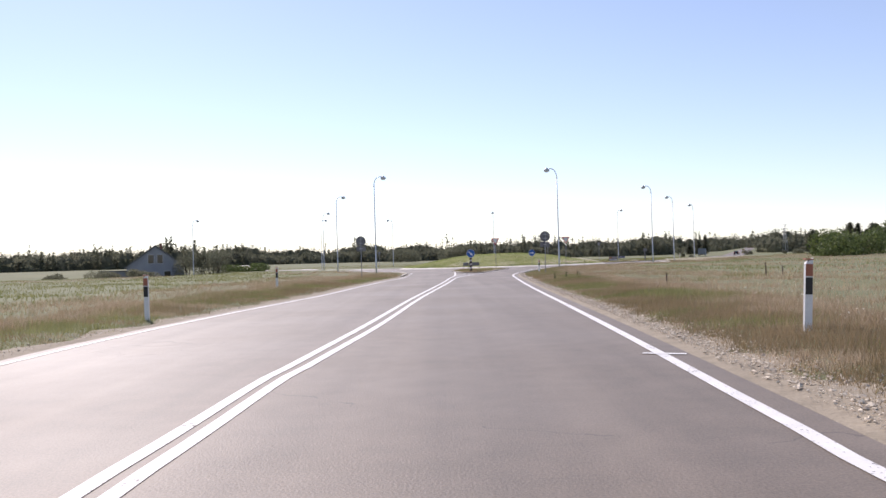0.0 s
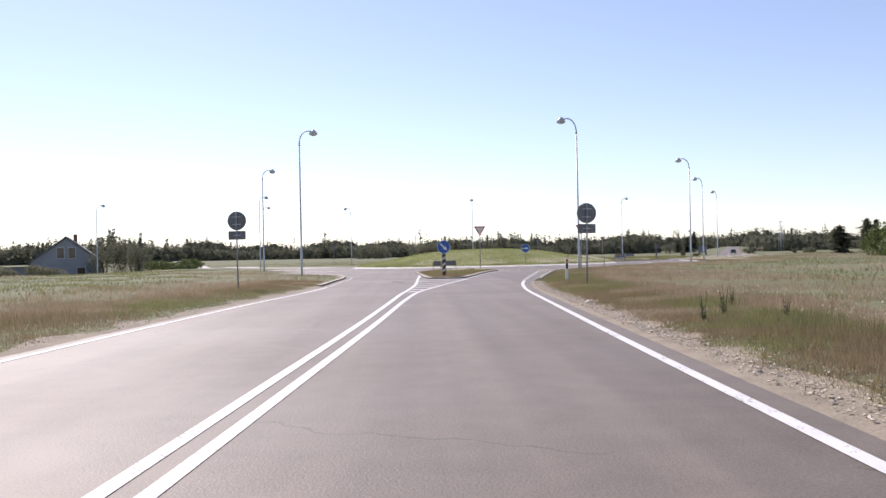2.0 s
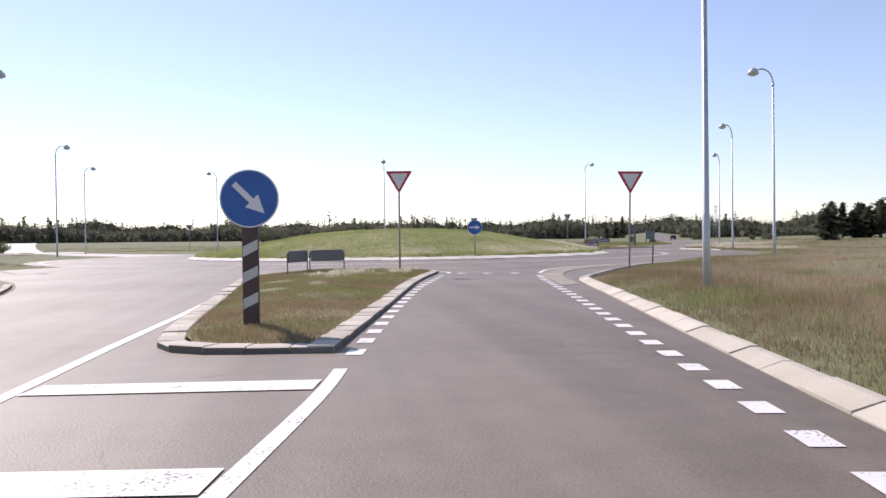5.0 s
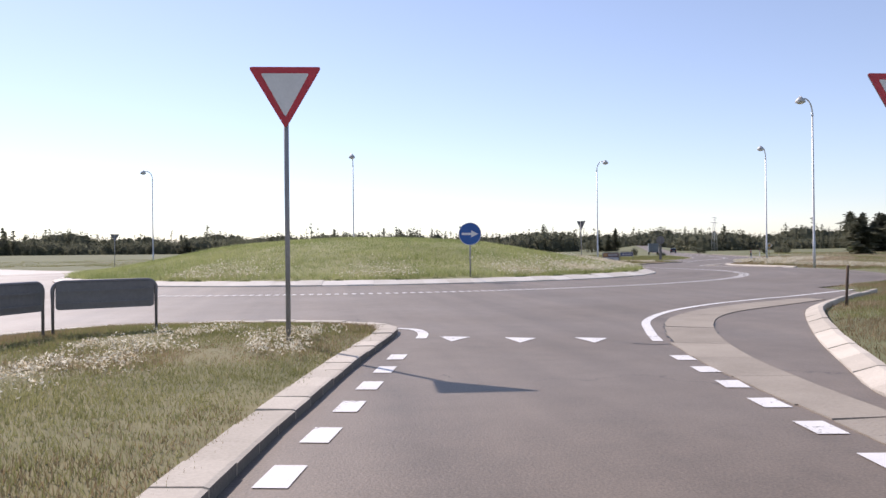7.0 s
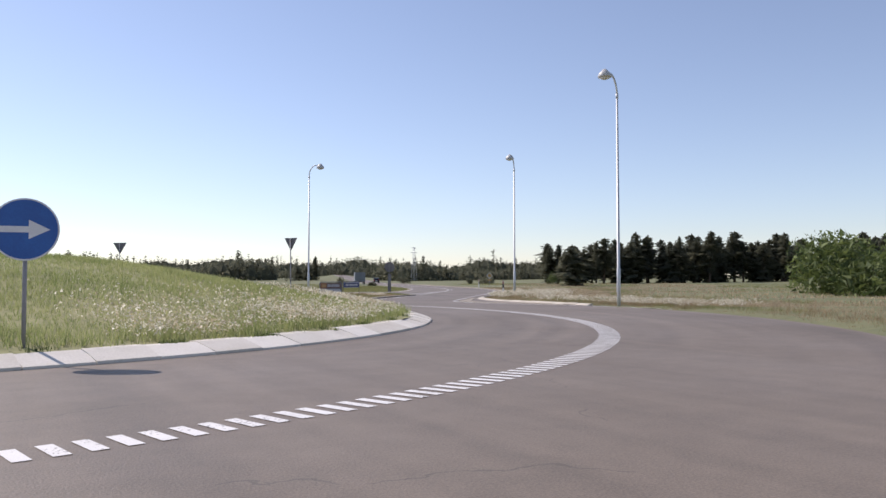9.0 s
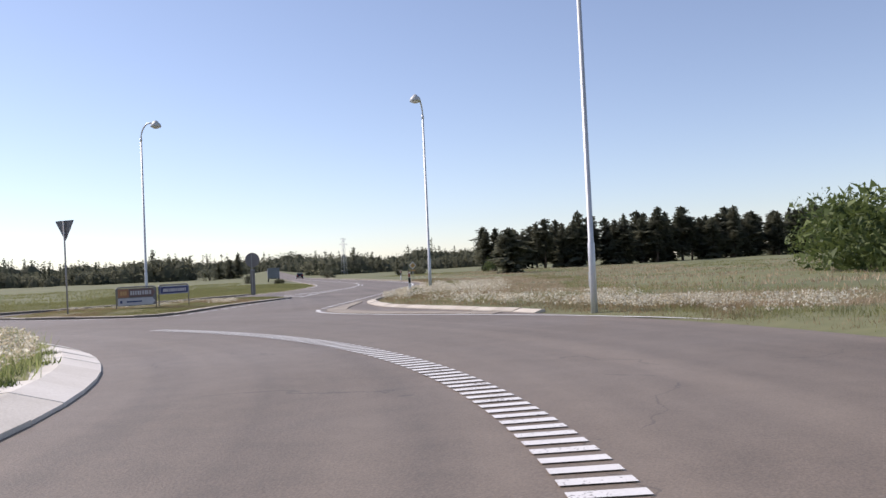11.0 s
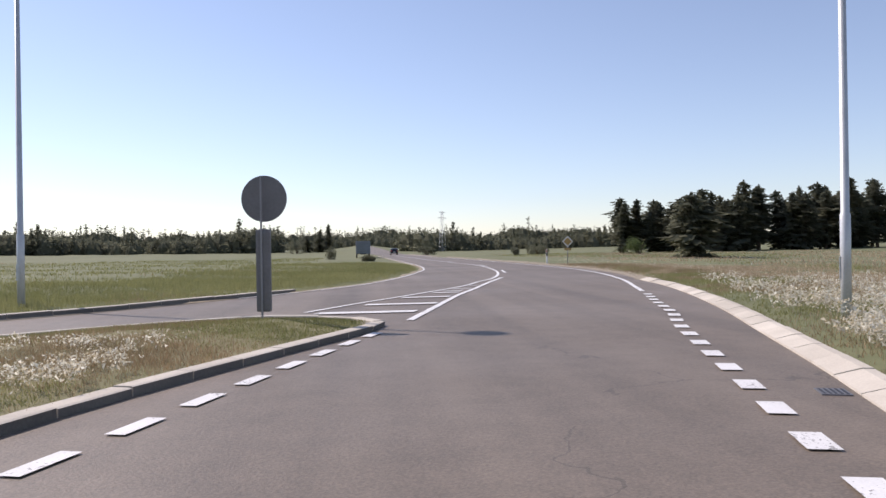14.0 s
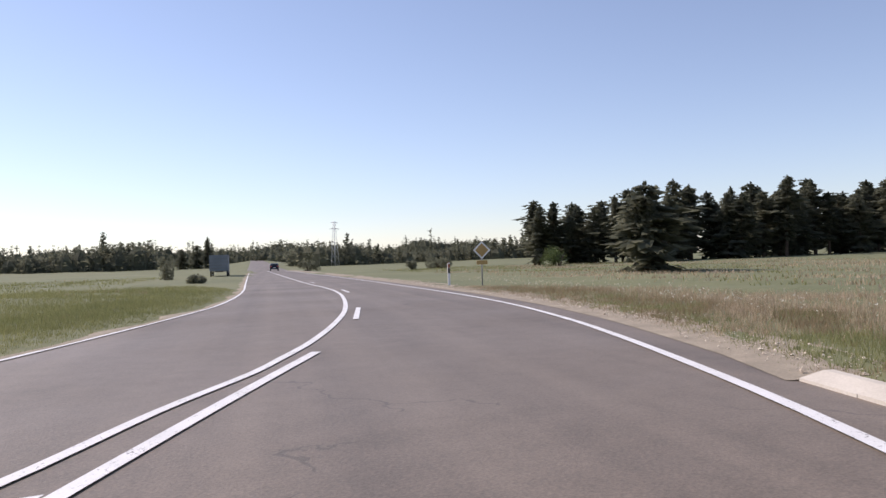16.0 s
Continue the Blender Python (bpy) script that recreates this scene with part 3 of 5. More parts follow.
for a, b in (((57.4, 172.8), (59.65, 176.6)), ((64.9, 186.5), (66.4, 189.9)), ((71.6, 203.0), (73.0, 206.6))):
    ribbon("centre_dash", resample([a, b], 0.5) + np.array([0.12, -0.08]), 0.13, ZM, PAINT, marks)
ribbon("edge_line", off(ne_left[22:], 0.14), 0.11, ZM, PAINT, marks)

# ---- kerbs: one stone, laid again and again ----


def kerb_stone(length, width, height, slope, material):
    bm = bmesh.new()
    g = 0.007
    prof = [(0, -0.15), (0, height * (0.22 if slope else 0.9)), (0.03 + (width * 0.6 if slope else 0), height), (width - 0.015, height), (width, height - 0.015), (width, -0.15)]
    rows = [[bm.verts.new((x, y, z)) for y, z in prof] for x in (g, length - g)]
    for i in range(len(prof)):
        j = (i + 1) % len(prof)
        bm.faces.new((rows[0][i], rows[0][j], rows[1][j], rows[1][i]))
    bm.faces.new(rows[0][::-1])
    bm.faces.new(rows[1])
    bmesh.ops.recalc_face_normals(bm, faces=bm.faces[:])
    me = bpy.data.meshes.new("kerb_stone")
    bm.to_mesh(me)
    bm.free()
    me.materials.append(material)
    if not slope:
        # road face: its shade put into the colour, with tyre grime and old asphalt
        me.materials.append(SHADED_GRIME)
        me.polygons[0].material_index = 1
    return me


def lay_kerb(name, line, label, length=0.9, width=0.22, height=0.12, slope=False, side=1, material=None):
    """side 1: the stones stand to the left of the line's run."""
    top = empty(name)
    tagged(top, label, "kerb", kind="structure")
    p = resample(line, length)
    L = np.mean(np.hypot(*np.diff(p, axis=0).T))
    me = kerb_stone(L, width, height, slope, material or CONCRETE)
    for i in range(len(p) - 1):
        d = p[i + 1] - p[i]
        ob = new("kerb_stone", me)
        ob.parent = top
        a = math.atan2(d[1], d[0])
        x, y = p[i] if side > 0 else p[i + 1]
        ob.matrix_basis = Matrix.Translation((x, y, random.uniform(-0.012, 0.008))) @ Euler((random.uniform(-0.02, 0.02), 0, a if side > 0 else a + math.pi)).to_matrix().to_4x4()
    return top


def island(name, outline, label, height, bulge, soil, step=0.7):
    """Grass-topped island: a domed mesh inside the outline."""
    o = np.array(outline)
    lo, hi = o.min(0), o.max(0)
    bm = bmesh.new()
    bm.faces.new([bm.verts.new((x, y, 0)) for x, y in o])
    bmesh.ops.triangulate(bm, faces=bm.faces[:])
    for _ in range(3):
        long = [e for e in bm.edges if e.calc_length() > step * 2.2]
        if long:
            bmesh.ops.subdivide_edges(bm, edges=long, cuts=1)
            bmesh.ops.triangulate(bm, faces=bm.faces[:])
    xs, ys = np.array([v.co.x for v in bm.verts]), np.array([v.co.y for v in bm.verts])
    e = edge_dist(outline, xs, ys)
    z = height + bulge * np.clip(e / 2.0, 0, 1) + 0.03 * np.sin(xs * 2.1) * np.cos(ys * 1.7)
    for v, h in zip(bm.verts, z):
        v.co.z = h
    bmesh.ops.recalc_face_normals(bm, faces=bm.faces[:])
    for f in bm.faces:
        f.smooth = True
        if f.normal.z < 0:
            f.normal_flip()
    return tagged(part(name, bm, soil), label, "traffic island", kind="structure")


def mound_z(x, y):
    r = np.hypot(x - CX, y - CY)
    u = np.clip((R_KERB - 0.5 - r) / 14.0, 0, 1)
    return 0.16 + 1.89 * (u * u * (3 - 2 * u)) ** 0.64 + 0.05 * np.sin(x * 0.9) * np.cos(y * 0.8)


rr, aa = np.r_[np.linspace(0, R_KERB - 0.5, 26)[1:]], np.linspace(0, 2 * math.pi, 72, endpoint=False)
mv = [(CX, CY, float(mound_z(CX, CY)))]
for r in rr:
    for a in aa:
        x, y = CX + r * math.cos(a), CY + r * math.sin(a)
        mv.append((x, y, float(mound_z(x, y))))
mf = [(0, 1 + i, 1 + (i + 1) % 72) for i in range(72)]
for j in range(len(rr) - 1):
    for i in range(72):
        a, b = 1 + j * 72 + i, 1 + j * 72 + (i + 1) % 72
        mf.append((a, a + 72, b + 72, b))
tagged(raw("central_island", mv, mf, MOUND, smooth=True), "grassy mound in the middle of the roundabout", "roundabout island", kind="structure")
lay_kerb("kerb_central", circ(R_KERB, 0, 2 * math.pi, 200), "pale sloping concrete kerb round the mound", 1.0, 0.8, 0.19, True, 1, KERB_PALE)

isl_s = [(3.79, 73.55), (4.72, 78.6), (6.1, 86.3), (6.5, 88.25), (7.0, 90.5), (7.48, 92.4), (7.84, 93.95), (7.75, 94.75), (6.96, 95.56), (5.15, 96.21), (2.96, 95.84), (1.58, 94.73), (0.93, 92.51), (0.98, 87.89), (1.29, 80.49), (1.55, 75.4), (2.03, 73.92)]
isl_n = [(31.22, 141.0), (32.65, 142.3), (34.1, 144.2), (36.05, 146.55), (38.4, 148.85), (40.7, 151.0), (41.15, 151.8), (40.9, 152.9), (39.6, 153.9), (36.5, 153.4), (33, 152.0), (29.5, 150.5), (27.3, 149.7), (26.8, 148.7), (27.7, 146.2), (29.4, 143.2), (30.4, 141.6)]


def shrink(poly, d):
    p = resample(list(poly) + [poly[0]], 0.5)[:-1]
    n = normals(np.vstack([p[-1:], p, p[:1]]))[1:-1]
    return [tuple(q) for q in p - n * d]


for nm, poly, lb in (("splitter_island", isl_s, "grassy splitter island in the approach road"), ("splitter_island", isl_n, "grassy splitter island with direction boards")):
    line = spline(list(poly) + [poly[0]], 0.4)
    island(nm, shrink(poly, 0.25), lb, 0.05, 0.15, ISLAND_SOIL)
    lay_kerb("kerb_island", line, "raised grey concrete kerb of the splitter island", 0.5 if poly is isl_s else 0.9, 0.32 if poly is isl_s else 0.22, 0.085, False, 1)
lay_kerb("kerb_entry", kerb_entry[6:], "pale concrete kerb along the roundabout entry", 0.95, 0.32, 0.1, True, -1)
lay_kerb("kerb_exit", kerb_exit, "broken pale concrete kerb along the roundabout exit", 0.95, 0.36, 0.085, True, -1)
kl = south_left[(south_left[:, 1] > 64) & (south_left[:, 1] < 90)]
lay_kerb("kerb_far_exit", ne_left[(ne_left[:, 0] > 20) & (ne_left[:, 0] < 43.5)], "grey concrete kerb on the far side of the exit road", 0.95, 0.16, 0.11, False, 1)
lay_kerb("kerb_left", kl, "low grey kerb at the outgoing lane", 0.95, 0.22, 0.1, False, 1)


def apron(name, inner, outer, cuts, label):
    """Concrete slabs between the edge marking and the kerb; cuts: metres along at which the joints run."""
    top = empty(name)
    tagged(top, label, "apron", kind="structure")
    a, b = spline(inner, 0.1), spline(outer, 0.1)
    k = len(a)
    b = resample(b, 1)[:0] if k < 2 else np.c_[np.interp(np.linspace(0, 1, k), np.linspace(0, 1, len(b)), b[:, 0]), np.interp(np.linspace(0, 1, k), np.linspace(0, 1, len(b)), b[:, 1])]
    length = 0.1 * (k - 1)
    for u, w in zip(cuts, list(cuts[1:]) + [length]):
        i, j = int(u * 10), min(k - 1, int(w * 10))
        if j <= i:
            continue
        s = np.linspace(i + 0.06, j - 0.06, max(2, (j - i) // 5 + 1))
        rim = [(np.interp(s, np.arange(k), q[:, 0]), np.interp(s, np.arange(k), q[:, 1])) for q in (a, b)]
        t = 0.010 + random.uniform(-0.002, 0.002)
        m = len(s)
        top_v = [(x + random.gauss(0, 0.018), y + random.gauss(0, 0.018), t) for x, y in zip(*rim[0])] + [(x, y, t + 0.006) for x, y in zip(*rim[1])]
        v = top_v + [(x, y, -0.05) for x, y, _ in top_v]
        f = [(q, m + q, m + q + 1, q + 1) for q in range(m - 1)]
        f = [tuple(r[::-1]) for r in f]
        f += [(q + 1, q, 2 * m + q, 2 * m + q + 1) for q in range(m - 1)] + [(m + q, m + q + 1, 3 * m + q + 1, 3 * m + q) for q in range(m - 1)]
        f += [(0, m, 3 * m, 2 * m), (2 * m - 1, m - 1, 3 * m - 1, 4 * m - 1)]
        bm = bmesh.new()
        vs = [bm.verts.new(c) for c in v]
        for q in f:
            bm.faces.new([vs[c] for c in q])
        bmesh.ops.recalc_face_normals(bm, faces=bm.faces[:])
        if sum(q.normal.z * q.calc_area() for q in bm.faces) < 0:
            bmesh.ops.reverse_faces(bm, faces=bm.faces[:])
        part("slab", bm, SLAB, top)


apron("apron_entry", [(9.85, 84.8), (10.2, 86.6), (10.5, 88.4), (10.8, 89.9), (11.15, 91.2), (11.55, 92.3), (12.1, 93.6), (12.9, 95.1), (14.2, 96.7), (16.3, 98.3), (18.6, 99.6)], [(10.4, 84.9), (10.75, 86.6), (11.05, 88.2), (11.45, 89.9), (11.95, 91.4), (12.45, 92.6), (13.15, 94.0), (14.0, 95.3), (15.1, 96.4), (16.7, 97.5), (18.7, 98.9)], [0.0, 0.4, 0.8, 1.3, 1.7, 2.2, 2.8, 4.2, 5.6, 7.0, 8.3, 9.3, 10.5, 12.0, 13.8], "worn concrete slab apron beside the entry lane")
apron("apron_exit", [(36.2, 128.6), (35.6, 130.8), (35.05, 132.9), (34.9, 134.6), (35.15, 135.9), (35.85, 137.2), (37.0, 138.6), (38.2, 140.0), (39.3, 141.4)], [(36.75, 128.9), (36.4, 131.0), (35.9, 133.1), (35.75, 134.7), (35.95, 135.9), (36.4, 136.8), (37.25, 138.05), (38.5, 139.75), (39.5, 141.15)], [0.4 * q for q in range(22)] + [9.4, 10.6, 12.0], "worn concrete slab apron with ribbed joints beside the exit")

# ---- things: street lamps ----


def tube(bm, pts, radii, seg=10, cap=True):
    pts = [Vector(p) for p in pts]
    rings = []
    for i, p in enumerate(pts):
        d = (pts[min(i + 1, len(pts) - 1)] - pts[max(i - 1, 0)]).normalized()
        q = d.to_track_quat("Z", "Y")
        r = radii[i] if hasattr(radii, "__len__") else radii
        rings.append([bm.verts.new(p + q @ Vector((r * math.cos(a), r * math.sin(a), 0))) for a in np.linspace(0, 2 * math.pi, seg, endpoint=False)])
    for a, b in zip(rings, rings[1:]):
        for i in range(seg):
            f = bm.faces.new((a[i], a[(i + 1) % seg], b[(i + 1) % seg], b[i]))
            f.smooth = True
    if cap:
        bm.faces.new(rings[0][::-1])
        bm.faces.new(rings[-1])
    return bm


def lathe(bm, prof, origin=(0, 0, 0), seg=16):
    o = Vector(origin)
    rings = [[bm.verts.new(o + Vector((r * math.cos(a), r * math.sin(a), z))) for a in np.linspace(0, 2 * math.pi, seg, endpoint=False)] for r, z in prof]
    for a, b in zip(rings, rings[1:]):
        for i in range(seg):
            f = bm.faces.new((a[i], a[(i + 1) % seg], b[(i + 1) % seg], b[i]))
            f.smooth = True
    bm.faces.new(rings[0][::-1])
    bm.faces.new(rings[-1])
    bmesh.ops.recalc_face_normals(bm, faces=bm.faces[:])
    return bm


def box(bm, lo, hi, bevel=0.0):
    made = bmesh.ops.create_cube(bm, size=1.0)["verts"]
    for v in made:
        v.co = Vector([lo[i] + (v.co[i] + 0.5) * (hi[i] - lo[i]) for i in range(3)])
    if bevel:
        bmesh.ops.bevel(bm, geom=list({e for v in made for e in v.link_edges}), offset=bevel, segments=2, affect="EDGES", profile=0.7)
    return bm


def street_lamp():
    """Gooseneck lamp, its arm along +x."""
    top = empty("street_lamp")
    H = 9.1
    part("pole", tube(bmesh.new(), [(0, 0, -0.3), (0, 0, 1.6), (0, 0, 1.62), (0, 0, H)], [0.085, 0.085, 0.07, 0.048]), GALV, top)
    arc = [(0.62 * (1 - math.cos(a)), 0, H + 0.85 * math.sin(a)) for a in np.linspace(0, math.pi / 2, 9)] + [(0.88, 0, H + 0.83)]
    part("arm", tube(bmesh.new(), arc, 0.042), GALV, top)
    part("sleeve", tube(bmesh.new(), [(0, 0, H - 0.14), (0, 0, H + 0.05)], 0.062), GALV, top)
    head = part("lamp_head", lathe(bmesh.new(), [(0.04, 0.26), (0.09, 0.24), (0.15, 0.17), (0.27, 0.06), (0.31, -0.08), (0.30, -0.10), (0.24, -0.10)], (1.02, 0, H + 0.70)), LAMPHEAD, top, "grey bell-shaped lamp head")
    part("diffuser", lathe(bmesh.new(), [(0.24, -0.09), (0.21, -0.15), (0.1, -0.19), (0.02, -0.2)], (1.02, 0, H + 0.70)), GLASS, head, "milky diffuser bowl")
    part("bracket", tube(bmesh.new(), [(0.85, 0, H + 0.84), (1.02, 0, H + 0.94)], 0.05), LAMPHEAD, head)
    part("service_door", box(bmesh.new(), (-0.045, -0.093, 0.6), (0.045, -0.075, 0.95), 0.004), GALV, top)
    return tagged(top, "tall galvanised gooseneck street lamp on the grass verge", "street lamp", "lamps round the junction")


LAMPS = [(-7.3, 85.4, 0, 1.06), (12.0, 80.9, 180, 1.04), (28.1, 104.8, 150, 1.05), (37.2, 126.0, 195, 1.05), (47.4, 147.6, 215, 1.04), (35.9, 160.1, -50, 1.05), (10.4, 158.5, 262, 1.06), (-10.9, 172.0, 170, 1.06), (-14.8, 110.1, 5, 1.06), (-21.8, 143.5, 5, 1.06), (-25.5, 165.0, 5, 1.06), (-47.5, 149.0, 5, 1.06)]
lamp0 = street_lamp()
for i, (x, y, a, s) in enumerate(LAMPS):
    m = pose(x, y, at_ground(x, y), 0, 0, a) 
    ob = lamp0 if i == 0 else copy_thing(lamp0, m)
    ob.matrix_basis = m
    ob.scale = (1, 1, s)

# ---- signs ----


def plate(bm, outline, y0, y1):
    """A flat plate in the xz plane between y0 and y1."""
    a = [bm.verts.new((x, y0, z)) for x, z in outline]
    b = [bm.verts.new((x, y1, z)) for x, z in outline]
    bm.faces.new(a)
    bm.faces.new(b[::-1])
    for i in range(len(a)):
        j = (i + 1) % len(a)
        bm.faces.new((a[j], a[i], b[i], b[j]))
    bmesh.ops.recalc_face_normals(bm, faces=bm.faces[:])
    return bm


def rounded(pts, r, n=4):
    """Rounded corners of an outline."""
    out = []
    p = [Vector(q) for q in pts]
    for i in range(len(p)):
        a, b, c = p[i - 1], p[i], p[(i + 1) % len(p)]
        u, v = (a - b).normalized(), (c - b).normalized()
        s, e = b + u * r, b + v * r
        for t in np.linspace(0, 1, n + 1):
            out.append(tuple((1 - t) ** 2 * s + 2 * t * (1 - t) * b + t * t * e))
    return out


def disc(r, n=32, zc=0.0):
    return [(r * math.cos(a), zc + r * math.sin(a)) for a in np.linspace(0, 2 * math.pi, n, endpoint=False)]


def pole(top, h, r=0.032, z0=-0.25, name="pole", material=None):
    return part(name, tube(bmesh.new(), [(0, 0, z0), (0, 0, h)], r), material or POLE_BACKLIT, top)


def clamps(top, zs):
    for z in zs:
        part("clamp", box(bmesh.new(), (-0.05, -0.045, z - 0.02), (0.05, 0.04, z + 0.02), 0.004), GALV, top)


def give_way_sign():
    """Faces -y."""
    top = empty("give_way_sign")
    S, zt = 0.47, 3.66
    tri = [(-S, zt), (S, zt), (0, zt - 0.80)]
    tri_in = [(-S * 0.66, zt - 0.085), (S * 0.66, zt - 0.085), (0, zt - 0.80 * 0.66 - 0.12)]
    pole(top, zt - 0.02)
    back = part("plate", plate(bmesh.new(), rounded(tri, 0.05), -0.055, -0.04), SIGN_BACK, top, "grey metal back plate")
    part("red_border", plate(bmesh.new(), rounded(tri, 0.05), -0.060, -0.0555), RED, back, "red triangle border")
    part("white_field", plate(bmesh.new(), rounded(tri_in, 0.03), -0.065, -0.0605), WHITE, back, "white triangle field")
    clamps(top, (zt - 0.15, zt - 0.5))
    return tagged(top, "red and white give-way triangle on a steel pole", "road sign", "give-way signs")


gw0 = give_way_sign()
for i, (x, y, a, z) in enumerate([(6.22, 92.2, -6, 0.02), (14.3, 91.2, -8, -0.08), (29.15, 145.95, 124, 0.1), (21.2, 158.0, 150, 0.1), (-13.5, 166.0, 205, -0.2)]):
    m = pose(x, y, z, random.uniform(-0.6, 0.6), random.uniform(-1, 1), a)
    ob = gw0 if i == 0 else copy_thing(gw0, m)
    ob.matrix_basis = m


def round_back_sign():
    """Round sign with a supplementary plate; its grey back is turned to -y."""
    top = empty("round_sign")
    pole(top, 3.24)
    part("round_plate", plate(bmesh.new(), disc(0.385, 36, 2.90), 0.035, 0.05), SIGN_BACK, top, "grey back of a round plate")
    part("rim", plate(bmesh.new(), disc(0.39, 36, 2.90), 0.05, 0.062), SIGN_BACK, top)
    part("small_plate", plate(bmesh.new(), rounded([(-0.36, 2.12), (0.36, 2.12), (0.36, 2.48), (-0.36, 2.48)], 0.04), 0.035, 0.05), SIGN_BACK, top, "grey back of a small rectangular plate")
    for w, z in ((0.18, 3.06), (0.18, 2.75), (0.15, 2.30)):
        part("rail", box(bmesh.new(), (-w, 0.018, z - 0.012), (w, 0.036, z + 0.012)), GALV, top)
    clamps(top, (3.06, 2.75, 2.30))
    return tagged(top, "round road sign and small plate seen from their grey backs", "road sign", "round signs at the approach")


rs0 = round_back_sign()
rs0.matrix_basis = pose(7.6, 58.4, at_ground(7.6, 58.4) - 0.1, 0, 1.2, 6)
copy_thing(rs0, pose(-6.35, 61.0, at_ground(-6.35, 61.0), 0, -0.5, -4))


def arrow(cx, cz, length, angle, w=0.075):
    """Arrow outline pointing along angle."""
    h = length / 2
    pts = [(-h, -w * 0.5), (h * 0.15, -w * 0.5), (h * 0.15, -w * 1.55), (h, 0), (h * 0.15, w * 1.55), (h * 0.15, w * 0.5), (-h, w * 0.5)]
    c, s = math.cos(angle), math.sin(angle)
    return [(cx + x * c - z * s, cz + x * s + z * c) for x, z in pts]


def blue_sign(name, r, zc, angle, label, thick_post):
    top = empty(name)
    if thick_post:
        body = part("post", box(bmesh.new(), (-0.11, -0.05, -0.2), (0.11, 0.05, zc - r + 0.05), 0.01), POST_RED, top, "faded dark marker post")
        for i, z in enumerate(np.arange(0.22, zc - r - 0.1, 0.36)):
            part("reflector", plate(bmesh.new(), [(-0.1, z), (0.1, z + 0.1), (0.1, z + 0.24), (-0.1, z + 0.14)], -0.056, -0.0505), WALLP, body, "pale slanted reflector stripe")
        part("spine", box(bmesh.new(), (-0.03, 0.0, zc - r), (0.03, 0.04, zc + r), 0.004), GALV, top)
    else:
        pole(top, zc + r * 0.9)
    back = part("plate", plate(bmesh.new(), disc(r, 40, zc), -0.055, -0.04), SIGN_BACK, top, "grey back plate")
    part("rim", plate(bmesh.new(), disc(r, 40, zc), -0.060, -0.0555), WHITE, back, "thin white rim")
    part("blue_face", plate(bmesh.new(), disc(r * 0.95, 40, zc), -0.064, -0.0605), BLUE, back, "blue face")
    part("arrow", plate(bmesh.new(), arrow(0, zc, r * 1.45, angle, r * 0.2), -0.069, -0.0645), WHITE, back, "white arrow")
    clamps(top, (zc,))
    return tagged(top, label, "road sign")


k = blue_sign("island_sign", 0.40, 1.74, radians(-45), "blue disc with white slanted arrow on a striped post", True)
k.matrix_basis = pose(2.68, 75.7, 0.12, 0, 0, -2)
k = blue_sign("arrow_sign", 0.465, 1.80, 0.0, "blue disc with white arrow at the edge of the mound", False)
k.matrix_basis = pose(12.85, 113.15, 0.18, 0, 0, -10)


def island_disc_back():
    top = empty("island_sign")
    part("post", box(bmesh.new(), (-0.12, -0.06, 0.1), (0.12, 0.05, 1.46), 0.04), SIGN_BACK, top, "broad dark grey marker post")
    part("rib", box(bmesh.new(), (-0.03, -0.085, -0.1), (0.0, -0.0605, 2.34), 0.004), POLE_BACKLIT, top, "grey steel rib")
    part("plate", plate(bmesh.new(), disc(0.385, 36, 1.97), 0.052, 0.066), SIGN_BACK, top, "grey back of a round plate")
    return tagged(top, "round sign on a broad post seen from its grey back", "road sign")


island_disc_back().matrix_basis = pose(39.35, 152.5, 0.16, 0, 0, -33)


def bars(top, x0, x1, z, h, y, material, n, seed, name="lettering"):
    """Unreadable words as plain bars."""
    r = random.Random(seed)
    u = x0
    words = []
    for i in range(n):
        w = (x1 - x0) / n * r.uniform(0.55, 0.85)
        words.append((u, u + w))
        u += (x1 - x0) / n
    for a, b in words:
        part(name, plate(bmesh.new(), [(a, z), (b, z), (b, z + h), (a, z + h)], y - 0.003, y), material, top)


def hoop(bm, w, z0, z1, r=0.028, corner=0.12):
    pts = [(-w, 0, -0.25), (-w, 0, z1 - corner)]
    pts += [(-w + corner * (1 - math.cos(a)), 0, z1 - corner + corner * math.sin(a)) for a in np.linspace(0.3, math.pi / 2, 5)]
    pts += [(-x, 0, z) for x, _, z in pts[::-1]]
    return tube(bm, pts, r, 8)


